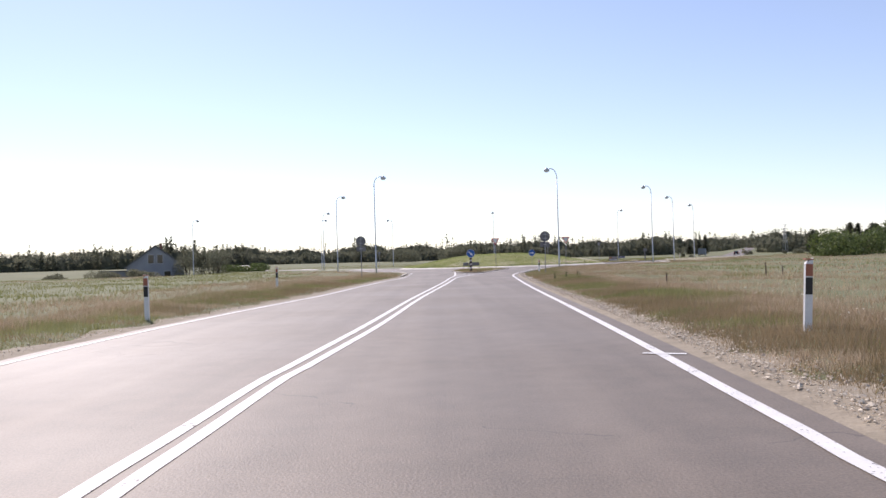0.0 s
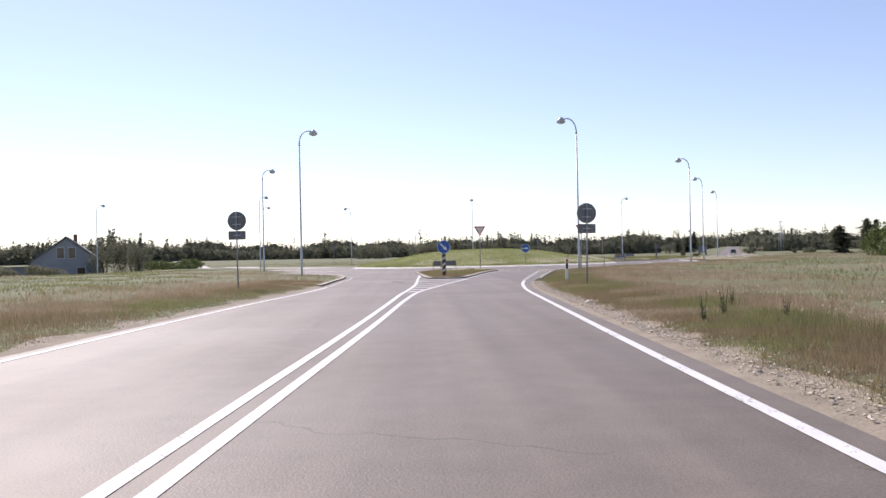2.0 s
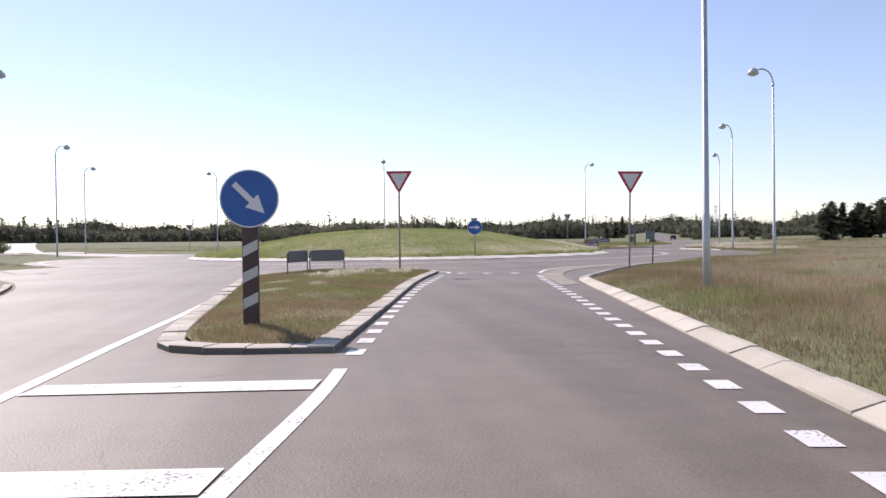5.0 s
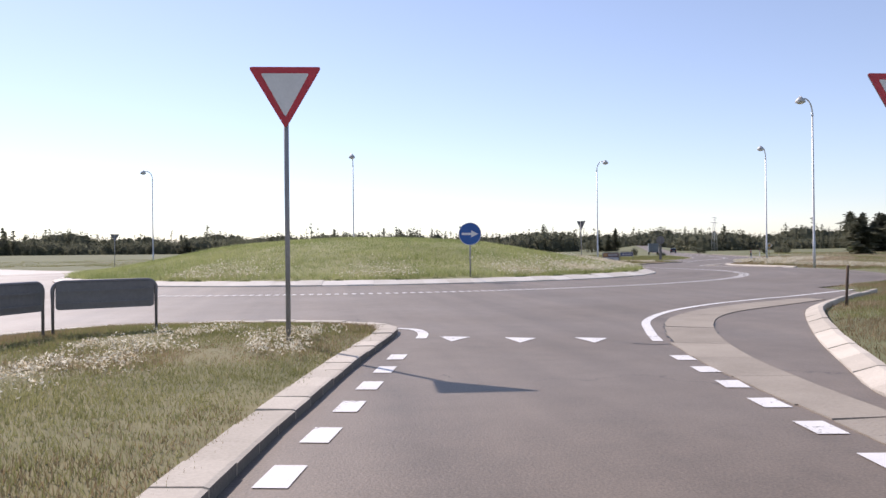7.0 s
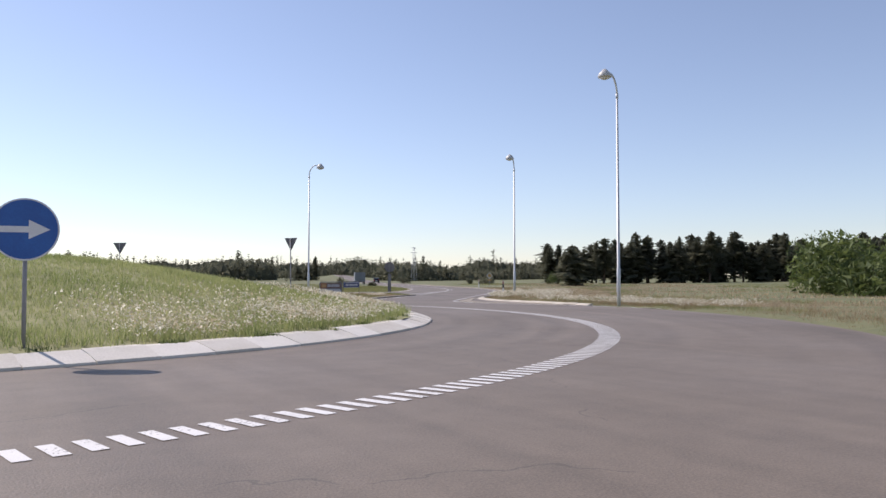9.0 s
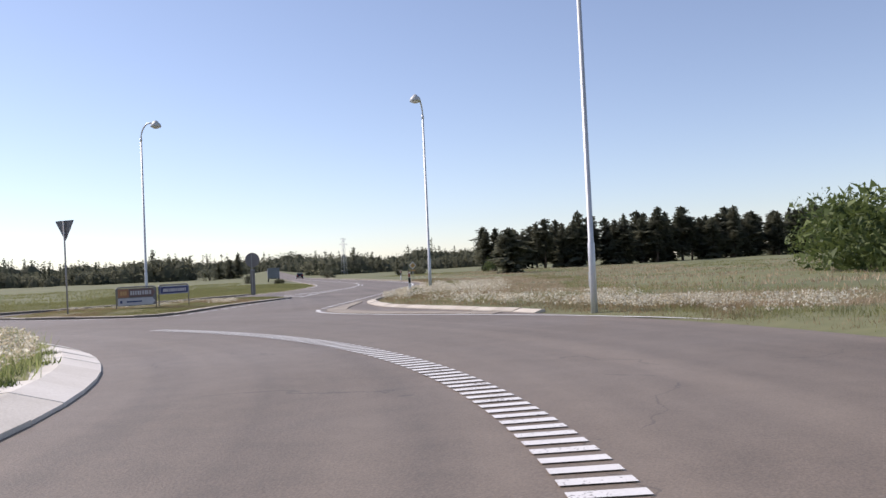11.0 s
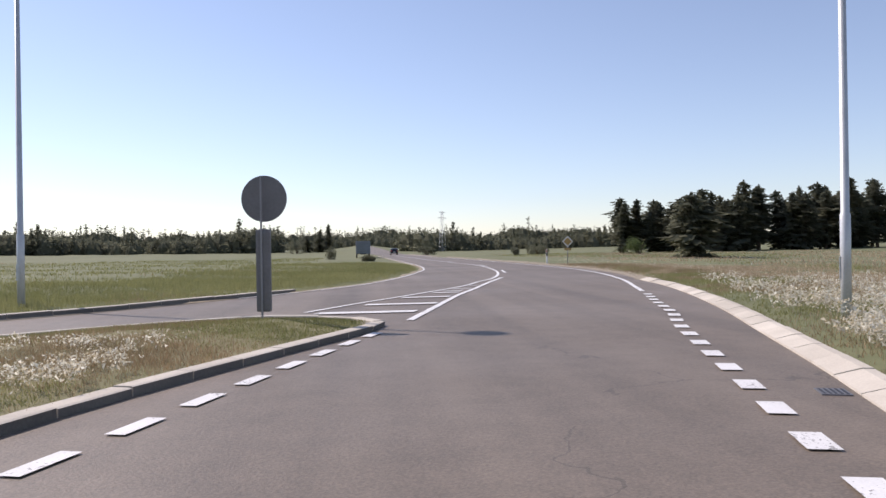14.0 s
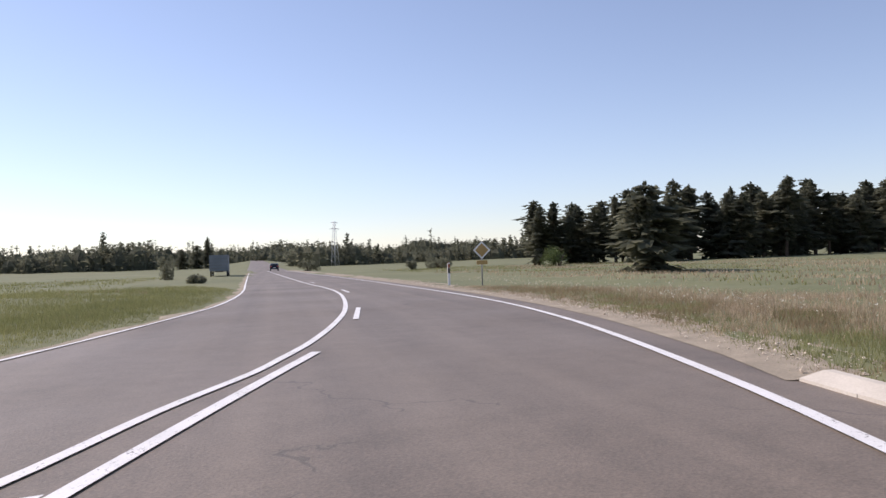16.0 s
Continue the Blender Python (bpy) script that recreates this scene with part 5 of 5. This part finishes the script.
def forest(name, line, depth, h0, h1, step, seed, label, round_share=0.25, fringe=270):
    """A far wood as one mass of small trees, its height running from h0 to h1 along the line."""
    r = np.random.default_rng(seed)
    p = resample(line, step)
    nrm = normals(p)
    pos, hs, ws, rd = [], [], [], []
    for i in range(len(p)):
        for rowi in range(4):
            d = r.uniform(0, depth) if rowi > 1 else r.uniform(0, depth * 0.25)
            q = p[i] - nrm[i] * d + r.normal(size=2) * step * 0.5
            hm = h0 + (h1 - h0) * i / len(p)
            h = hm * r.uniform(0.8, 1.0) * (1 + 0.10 * math.sin(i * 0.19 + seed) + 0.12 * math.sin(i * 0.061 * seed + 1.7)) 
            rnd = r.random() < round_share
            tall = not rnd and r.random() < 0.16
            pos.append((q[0], q[1], -1.7))
            hs.append(h * (0.92 if rnd else r.uniform(1.14, 1.34) if tall else 1.04))
            ws.append(h * (r.uniform(0.5, 0.85) if rnd else 0.15 if tall else r.uniform(0.17, 0.27)))
            rd.append(rnd)
    ob = tris(name, far_trees(np.array(pos), np.array(hs), np.array(ws), np.array(rd), r, fringe), NEEDLES)
    return tagged(ob, label, "forest", kind="stuff")


forest("woods", [(-328.8, 124.1), (-265.2, 222.1), (-183.4, 295.3), (-105.3, 342.4)], 30, 12.0, 11.3, 3.0, 1, "dark mixed wood along the horizon", 0.62, 260)
forest("woods", [(-105.7, 349.3), (-48.5, 387.9), (17.3, 417.7), (73.7, 413.9), (117.3, 405)], 30, 10.2, 10.6, 2.5, 2, "dark mixed wood along the horizon", 0.62, 300)
forest("woods", [(159.4, 365.2), (195.7, 369.9), (239.4, 361.9), (288.5, 351.8)], 25, 9.4, 8.2, 2.6, 3, "dark spruce wood beside the far road", 0.5)
forest("woods", [(137.5, 712.7), (282.3, 639.9), (458.6, 517.5), (604.5, 385.1)], 60, 13, 13, 6.0, 4, "hazy far wood on the horizon", 0.3, 60)
forest("woods", [(-620, 560), (-350, 820), (-60, 960), (260, 990), (520, 900), (760, 720)], 60, 26, 28, 5.0, 7, "wooded ridge along the far horizon", 0.8, 90)
forest("woods", [(9.4, 769.6), (135.9, 802.5), (279.7, 818.2), (395.4, 746.3)], 60, 22, 20, 7.0, 6, "wooded hill beyond the far road", 0.4, 60)
forest("woods", [(500, 200), (480, -100), (330, -330), (60, -400), (-250, -300), (-380, -50), (-330, 120)], 40, 11, 11, 9.0, 5, "wood closing the horizon behind the road", 0.3, 40)

# ---- house, path, pylon ----


def house():
    """Gabled house, its gable towards -y."""
    top = empty("house")
    w, d, e, rz = 6.3, 6.5, 3.4, 8.2
    bm = bmesh.new()
    plate(bm, [(-w, -0.3), (w, -0.3), (w, e), (0, rz - 0.15), (-w, e)], -d, d)
    wall = part("wall", bm, HOUSE_WALL, top, "weathered grey walls")
    for s in (-1, 1):
        bm = plate(bmesh.new(), [(s * -0.0, rz), (s * (w + 0.5), e - 0.35), (s * (w + 0.5), e - 0.15), (0, rz + 0.22)], -d - 0.5, d + 0.5)
        part("roof", bm, ROOF, top, "grey tiled roof slope")
    for x, z, ww, hh in ((-2.9, 0.8, 1.6, 1.5), (2.6, 0.8, 1.6, 1.5), (1.0, 4.0, 1.4, 2.2), (-1.0, 4.0, 1.4, 2.2)):
        win = part("window", box(bmesh.new(), (x - ww / 2, -d - 0.06, z), (x + ww / 2, -d - 0.01, z + hh), 0.01), WHITE, top, "white window frame")
        part("pane", box(bmesh.new(), (x - ww / 2 + 0.08, -d - 0.075, z + 0.08), (x + ww / 2 - 0.08, -d - 0.062, z + hh - 0.08)), CAR_GLASS, win)
    part("chimney", box(bmesh.new(), (0.9, 0.5, rz - 1.0), (1.6, 1.2, rz + 0.8), 0.02), BROWN, top)
    part("annex", box(bmesh.new(), (-w - 6, -3, -0.3), (-w + 0.1, 3, 2.4), 0.02), HOUSE_WALL, top, "low grey annex")
    part("annex_roof", box(bmesh.new(), (-w - 6.3, -3.3, 2.41), (-w - 0.05, 3.3, 2.62), 0.02), ROOF, top)
    return tagged(top, "grey gabled house with grey roof among dark hedges", "house")


house().matrix_basis = pose(-69.8, 190.2, -1.5, 0, 0, 20)
path = ribbon("path", spline([(-186.3, 170.4), (-116.1, 171.8), (-68.9, 172.3), (-50, 166), (-38, 160), (-29, 158)], 2.5), 3.6, -1.0, PATH_PALE)
for v in path.data.vertices:
    v.co.z = at_ground(v.co.x, v.co.y) + 0.06
tagged(path, "pale gravel lane in front of the house", "path", kind="structure")


def pylon():
    top = empty("pylon")
    H, bw, tw = 14.8, 0.95, 0.22
    legs = []
    for sx in (-1, 1):
        for sy in (-1, 1):
            part("leg", tube(bmesh.new(), [(sx * bw, sy * bw, -1), (sx * tw, sy * tw, H)], 0.05, 5), GALV, top)
    for i in range(8):
        z0, z1 = H * i / 8, H * (i + 1) / 8
        w0, w1 = np.interp([z0, z1], [0, H], [bw, tw])
        for s in (-1, 1):
            part("brace", tube(bmesh.new(), [(-w0, s * w0, z0), (w1, s * w1, z1)], 0.025, 4), GALV, top)
            part("brace", tube(bmesh.new(), [(s * w0, -w0, z0), (s * w1, w1, z1)], 0.025, 4), GALV, top)
    for z, L in ((H - 0.4, 1.6), (H - 2.2, 2.2)):
        part("crossarm", tube(bmesh.new(), [(-L, 0, z), (0, 0, z + 0.25), (L, 0, z)], 0.09, 5), GALV, top)
    return tagged(top, "grey steel lattice pylon above the woods", "pylon")


pylon().matrix_basis = pose(157.6, 360.2, -1.5, 0, 0, 25)

# ---- grass, flowers, pebbles ----


def tufts(x, y, z, h, spread, blades, width, r):
    """Blades of grass as single triangles."""
    n = len(x)
    X = np.repeat(np.stack([x, y, z], -1), blades, 0)
    N = len(X)
    H = np.repeat(h, blades) * r.uniform(0.55, 1.15, N)
    a = r.uniform(0, 2 * math.pi, N)
    base = X + np.stack([r.normal(0, spread, N), r.normal(0, spread, N), np.full(N, -0.02)], -1)
    side = np.stack([np.cos(a), np.sin(a), np.zeros(N)], -1) * (width * r.uniform(0.6, 1.3, N))[:, None]
    lean = np.stack([r.normal(0, 0.3, N), r.normal(0, 0.3, N), np.ones(N)], -1) * H[:, None]
    return np.stack([base - side, base + side, base + lean], 1)


def sample(n, box_, lo, hi, r, bias=2.0):
    x, y = r.uniform(box_[0], box_[1], n), r.uniform(box_[2], box_[3], n)
    gp = road_gap(x, y)
    ok = (gp > lo) & (gp < hi) & (r.uniform(0, 1, n) < 1 / (1 + np.maximum(gp - 1, 0) / hi * bias))
    return x[ok], y[ok], gp[ok]


def patchy(x, y, s, ph=0.0):
    return 0.5 + 0.5 * np.sin(x * s + 2.1 * np.sin(y * s * 0.7 + ph)) * np.cos(y * s * 0.9 - 1.3 * np.sin(x * s * 0.6 - ph))


r_g = np.random.default_rng(21)
dry, brown, green = [], [], []


def sow(x, y, gp, h, spread, blades, width, far=False):
    """Mixed growth: brown and green close to the road, pale straw further out, in patches."""
    z = lie(x, y, gp)
    pt = (patchy(x, y, 0.12, 1.0) if far else 0.55 * patchy(x, y, 0.33, 1.0) + 0.45 * patchy(x, y, 1.25, 2.3)) + r_g.normal(0, 0.09, len(x))
    exit_left = (y > 154) & (x < 60 + (y - 186) * 0.42)
    right = x > 12 + np.maximum(y - 60, 0) * 0.35
    near = np.clip((gp - 2.0) / 2.2, 0, 1) + 0.55 * (patchy(x, y, 0.62, 4.1) - 0.5) + r_g.normal(0, 0.12, len(x))
    g_cut = np.where(exit_left, 0.08, np.where(far, np.where(right, 0.5, 0.3), np.where(near < 0.5, np.where(x < 20, 0.60, np.where(x > 36, 0.54, 0.66)), np.where((x > 40) & (gp > 8.5), 0.36, 0.82))))
    is_green = pt > g_cut
    is_dry = ~is_green & ((near > 0.5) | (patchy(x, y, 0.85, 5.2) > 0.8)) & (r_g.random(len(x)) < np.where(exit_left, 0.35, 0.8))
    is_brown = ~is_green & ~is_dry
    for sel, bag, k in ((is_dry, dry, 1.0), (is_brown, brown, 1.0), (is_green, green, 1.0)):
        bag.append(tufts(x[sel], y[sel], z[sel], h[sel] * k, spread, blades, width, r_g))


# verges beside the approach, the entry, the exit, and the road away
for n, bx, lo, hi, bias in ((100000, (2.5, 10, 3, 70), 0.08, 4.5, 1.0), (54000, (-12.5, -2.5, 6, 72), 0.2, 5, 1.0), (74000, (-20, 20, 3, 74), 3.0, 12, 2.0), (50000, (8, 46, 62, 128), 0.35, 10, 2.0), (98000, (34, 70, 121, 186), 0.3, 11, 2.0), (95000, (22, 64, 153, 204), 0.05, 12, 2.0), (12000, (-26, 4, 66, 120), 0.4, 10, 2.0), (60000, (8, 27, 66, 105), 0.2, 7, 1.0)):
    x, y, gp = sample(n, bx, lo, hi, r_g, bias)
    ok = r_g.random(len(x)) < np.clip(gp / 0.5, 0.25, 1)
    x, y, gp = x[ok], y[ok], gp[ok]
    h = 0.07 + 0.17 * np.clip((gp - 0.4) / 2.2, 0, 1) * (0.55 + 0.7 * patchy(x, y, 0.8))
    sow(x, y, gp, h, 0.09, 6, 0.006)
# coarser growth further out
x, y, gp = sample(75000, (-75, 130, -5, 250), 9, 75, r_g, 1.0)
sow(x, y, gp, np.full(len(x), 0.2), 0.4, 6, 0.028, True)
tagged(tris("dry_grass", np.concatenate(dry), GRASS_DRY), "pale dry straw-coloured grass on the verges", "grass", kind="stuff")
tagged(tris("brown_grass", np.concatenate(brown), GRASS_BROWN), "brown seeding grass along the road edge", "grass", kind="stuff")
tagged(tris("green_grass", np.concatenate(green), GRASS_GREEN), "patchy green grass on the verges", "grass", kind="stuff")
# islands and the mound
isl, isl_green, isl_dry = [], [], []
for poly in (isl_s, isl_n):
    p = np.array(poly)
    x, y = r_g.uniform(p[:, 0].min(), p[:, 0].max(), 56000), r_g.uniform(p[:, 1].min(), p[:, 1].max(), 56000)
    ok = inside(poly, x, y) & (edge_dist(poly, x, y) > 0.31)
    x, y = x[ok], y[ok]
    z = 0.05 + 0.15 * np.clip(edge_dist(poly, x, y) / 2, 0, 1)
    h = 0.03 + 0.05 * patchy(x, y, 1.1)
    d = patchy(x, y, 0.7, 3.0) + r_g.normal(0, 0.18, len(x)) > 0.45
    isl_green.append(tufts(x[~d], y[~d], z[~d], h[~d], 0.07, 5, 0.0045, r_g))
    isl_dry.append(tufts(x[d], y[d], z[d], h[d] * 1.1, 0.07, 5, 0.004, r_g))
tagged(tris("island_short_grass", np.concatenate(isl_green), GRASS_GREEN), "short olive green grass on the splitter islands", "grass", kind="stuff")
tagged(tris("island_dry_grass", np.concatenate(isl_dry), GRASS_BROWN), "brown dry grass patches on the splitter islands", "grass", kind="stuff")
n = 60000
a, rad = r_g.uniform(0, 2 * math.pi, n), (R_KERB - 0.84) * np.sqrt(r_g.uniform(0.0, 1, n))
x, y = CX + rad * np.cos(a), CY + rad * np.sin(a)
near = (y < CY + 4) | (rad > 12)
x, y = x[near], y[near]
isl.append(tufts(x, y, mound_z(x, y), 0.09 + 0.10 * patchy(x, y, 0.5) + 0.14 * np.clip(1 - (R_KERB - 0.8 - rad[near]) / 1.6, 0, 1), 0.13, 5, 0.009, r_g))
tagged(tris("mound_grass", np.concatenate(isl), GRASS_MOUND), "rough green grass on the mound", "grass", kind="stuff")
# weeds in the joints behind the mound's kerb
a = np.repeat(np.arange(0, 2 * math.pi, 2 * math.pi / 52) + r_g.normal(0, 0.012, 52), 26)
rad = R_KERB - 0.72 + r_g.normal(0, 0.07, len(a))
a = a + r_g.normal(0, 0.008, len(a))
x, y = CX + rad * np.cos(a), CY + rad * np.sin(a)
tagged(tris("kerb_weeds", tufts(x, y, np.full(len(x), 0.19), r_g.uniform(0.03, 0.12, len(x)), 0.05, 5, 0.012, r_g), LEAVES), "dark weeds in the kerb joints of the mound", "weeds", kind="stuff")
# white flower heads
fl = []


def flowers(x, y, z, h, size):
    n = len(x)
    p = np.stack([x, y, z + h], -1)
    for k in range(2):
        u = r_g.normal(size=(n, 3)) * size
        v = r_g.normal(size=(n, 3)) * size
        fl.append(np.stack([p - u * 0.5, p + u * 0.5, p + v], 1))


n = 42000
a = r_g.uniform(radians(-125), radians(60), n)
rad = R_KERB - 0.85 - np.abs(r_g.normal(0, 1.5, n))
ok = patchy(np.cos(a) * 17, np.sin(a) * 17, 0.55) + np.clip(np.degrees(a) + 60, 0, 120) / 150 > r_g.uniform(0.25, 1.1, n)
x, y = CX + rad[ok] * np.cos(a[ok]), CY + rad[ok] * np.sin(a[ok])
flowers(x, y, mound_z(x, y), r_g.uniform(0.12, 0.27, len(x)), 0.024)
for poly, line, n, wide in ((isl_s, [(3.2, 88.6), (3.9, 89.6), (4.4, 91.0), (4.7, 92.7), (5.4, 93.3)], 70, 0.36), (isl_s, [(6.2, 90.4), (5.9, 91.5), (6.5, 92.7), (6.8, 92.5)], 24, 0.2), (isl_n, [(29.5, 148.3), (32.0, 147.6), (33.6, 149.0), (35.0, 150.3), (37.2, 149.9)], 75, 0.3), (isl_n, [(35.2, 147.2), (35.9, 147.6), (36.6, 148.3)], 24, 0.28)):
    # small clumps strung along a band
    p = spline(line, 0.1)
    c = p[r_g.integers(0, len(p), n)] + r_g.normal(0, wide, (n, 2))
    x, y = np.repeat(c[:, 0], 46), np.repeat(c[:, 1], 46)
    rad = np.repeat(r_g.uniform(0.04, 0.14, n), 46)
    x, y = x + r_g.normal(0, 1, len(x)) * rad, y + r_g.normal(0, 1, len(y)) * rad
    ok = inside(poly, x, y) & (edge_dist(poly, x, y) > 0.35)
    flowers(x[ok], y[ok], np.full(ok.sum(), 0.17), r_g.uniform(0.0, 0.12, ok.sum()), 0.015)
x, y, gp = sample(150000, (36.5, 82, 121, 192), 0.9, 8.0, r_g, 0.4)
ok = (patchy(x, y, 0.8, 0.5) * 0.8 + np.exp(-((gp - 3.4) / 1.9) ** 2) * 0.75 > r_g.uniform(0.5, 1.15, len(x))) & (patchy(x, y, 2.1, 0.7) + 0.3 * patchy(x, y, 5.3, 1.9) > r_g.uniform(0.35, 0.85, len(x))) & ((y < 157 + r_g.normal(0, 3, len(x))) | ((gp > 2.4) & (r_g.random(len(x)) < 0.4))) & (y - 134.5 < (x - 36.5) * 1.75)
x, y, gp = x[ok], y[ok], gp[ok]
flowers(x, y, lie(x, y, gp), r_g.uniform(0.08, 0.30, len(x)), 0.021)
# clumps of pale umbels behind the exit kerb
x, y, gp = sample(5200, (36.5, 66, 121, 170), 0.75, 5.5, r_g, 1.5)
ok = (y < 153 + r_g.normal(0, 2, len(x))) & (y - 136.5 < (x - 36.5) * 1.75) & (patchy(x, y, 0.6, 2.5) + 0.35 * (y > 140) > r_g.uniform(0.1, 0.8, len(x)))
x, y = x[ok][:380], y[ok][:380]
x, y = np.repeat(x, 64), np.repeat(y, 64)
x, y = x + r_g.normal(0, 0.17, len(x)), y + r_g.normal(0, 0.17, len(y))
gp = road_gap(x, y)
x, y, gp = x[gp > 0.6], y[gp > 0.6], gp[gp > 0.6]
flowers(x, y, lie(x, y, gp), r_g.uniform(0.12, 0.34, len(x)), 0.027)
x, y, gp = sample(26000, (3.5, 20, 2, 75), 3.0, 9, r_g, 1.0)
ok = patchy(x, y, 0.45, 2.0) + np.exp(-((gp - 4.4) / 1.2) ** 2) * 0.3 > r_g.uniform(0.45, 1.2, len(x))
flowers(x[ok], y[ok], lie(x[ok], y[ok], gp[ok]), r_g.uniform(0.03, 0.2, ok.sum()), 0.018)
tagged(tris("white_flowers", np.concatenate(fl), FLOWER), "white daisies and pale seed heads in the grass", "flowers", kind="stuff")
# loose stones on the verge
st = []


def pebbles(x, y, z, s):
    n = len(x)
    o = np.array([[1, 0, 0], [0, 1, 0], [-1, 0, 0], [0, -1, 0], [0, 0, 0.55], [0, 0, -0.4]])
    f = [(0, 1, 4), (1, 2, 4), (2, 3, 4), (3, 0, 4), (1, 0, 5), (2, 1, 5), (3, 2, 5), (0, 3, 5)]
    v = o[None] * (s[:, None, None] * r_g.uniform(0.6, 1.2, (n, 6, 1))) + np.stack([x, y, z], -1)[:, None]
    v = v + r_g.normal(0, 0.12, v.shape) * s[:, None, None]
    st.append(v[:, f].reshape(-1, 3, 3))


for line, a0, a1, n, off_ in ((south_right, 0, 66, 26000, 0.42), (ne_right, 156, 200, 4000, 0.7), (south_left, 5, 64, 3200, -0.3)):
    seg = resample(line[(line[:, 1] > a0) & (line[:, 1] < a1)], 0.25)
    nn_ = normals(seg)
    i = r_g.integers(0, len(seg), n)
    q = seg[i] + nn_[i] * (off_ + r_g.normal(0, 0.34, n) * np.sign(off_))[:, None] + r_g.normal(0, 0.1, (n, 2))
    gp = road_gap(q[:, 0], q[:, 1])
    ok = gp > 0.03
    pebbles(q[ok, 0], q[ok, 1], np.maximum(lie(q[ok, 0], q[ok, 1], gp[ok]), 0.03) + 0.005, np.minimum(np.exp(r_g.normal(-4.5, 0.55, ok.sum())), 0.042))
tagged(tris("verge_stones", np.concatenate(st), STONE), "loose pale stones on the gravel verge", "stones", kind="stuff")
# tar seams and a drain cover
seams = empty("road_seams")
tagged(seams, "dark tar joints in the asphalt", "seam", kind="structure")
for pts in ([(10.75, 91.75), (11.0, 91.6), (11.25, 91.55)], [(11.3, 91.5), (11.6, 92.4), (12.0, 93.35), (12.5, 94.4)], [(12.5, 94.4), (13.1, 95.35), (13.8, 96.2)], [(12.45, 92.6), (12.75, 93.3), (13.15, 94.0)]):
    ln = spline(pts, 0.12)
    ln = ln + r_g.normal(0, 0.02, ln.shape)
    ribbon("seam", ln, 0.05, 0.0035, TAR, seams)
drain2 = part("drain_cover", box(bmesh.new(), (-0.15, -0.12, -0.02), (0.15, 0.12, 0.005), 0.003), SIGN_BACK)
drain2.matrix_basis = pose(41.75, 143.95, 0, 0, 0, 48)
for k in range(5):
    part("bar", box(bmesh.new(), (-0.12, -0.10 + k * 0.045, 0.0055), (0.12, -0.08 + k * 0.045, 0.008)), BLACK, drain2)
tagged(drain2, "dark iron drain grate beside the exit kerb", "drain cover")


# ---- tall weeds in the verge ----


def weed(h, seed):
    top = empty("tall_weed")
    r = random.Random(seed)
    bm = bmesh.new()
    lv = []
    for q in range(4):
        a, L = r.uniform(0, 6.28), h * r.uniform(0.6, 1.0)
        tip = Vector((math.cos(a) * 0.16 * h, math.sin(a) * 0.16 * h, L))
        tube(bm, [(0, 0, -0.1), tip * 0.5 + Vector((0, 0, 0.03)), tip], [0.009, 0.007, 0.003], 5)
        for z in np.linspace(0.08, 0.98, 26):
            c = tip * z
            b = r.uniform(0, 6.28)
            out = Vector((math.cos(b), math.sin(b), r.uniform(-0.1, 0.6)))
            w = 0.11 * (1.1 - z) + 0.025
            sd = out.cross(Vector((0, 0, 1))).normalized() * w * 0.2
            lv.append([c - sd + out * w * 0.3, c + sd + out * w * 0.3, c + out * w * 1.2])
            lv.append([c - sd + out * w * 0.3, c, c + sd + out * w * 0.3])
    part("stalks", bm, BARK, top)
    tris("leaves", np.array([[tuple(v) for v in t] for t in lv]), LEAVES, top)
    return tagged(top, "tall green weed standing in the dry grass", "weed", "weeds in the verge")


wd0 = None
for i, (x, y, k) in enumerate([(5.9, 41.5, 0.8), (6.7, 42.6, 0.9), (7.2, 41.2, 0.7), (7.6, 44.5, 0.7), (43.2, 142.2, 0.5), (42.6, 141.7, 0.5), (43.6, 143.0, 0.4)]):
    m = pose(x, y, at_ground(x, y), 0, 0, 67 * i)
    if wd0 is None:
        ob = wd0 = weed(0.7, 5)
    else:
        ob = copy_thing(wd0, m)
    ob.matrix_basis = m
    ob.scale = (k, k, k)


# ---- a rock on the verge ----


def rock():
    bm = bmesh.new()
    bmesh.ops.create_icosphere(bm, subdivisions=2, radius=0.11)
    for v in bm.verts:
        k = 1 + 0.35 * noise.noise(v.co * 9)
        v.co = Vector((v.co.x * 1.25 * k, v.co.y * 0.9 * k, v.co.z * 0.62 * k))
    return tagged(part("rock", bm, STONE), "pale rock lying on the gravel verge", "rock")


rock().matrix_basis = pose(5.42, 48.1, at_ground(5.42, 48.1) + 0.03, 4, 0, 30)
# the street lamp's head shadow, put in as a dark barred plate
grate = part("drain_cover", box(bmesh.new(), (-0.32, -0.2, -0.02), (0.32, 0.2, 0.004), 0.003), BLACK)
grate.matrix_basis = pose(0.05, 69.2, 0, 0, 0, 3)
for q in range(5):
    part("bar", box(bmesh.new(), (-0.28, -0.16 + q * 0.075, 0.0085), (0.28, -0.13 + q * 0.075, 0.012)), SIGN_BACK, grate)
tagged(grate, "dark barred plate standing for the lamp head's shadow in the outgoing lane", "drain cover")
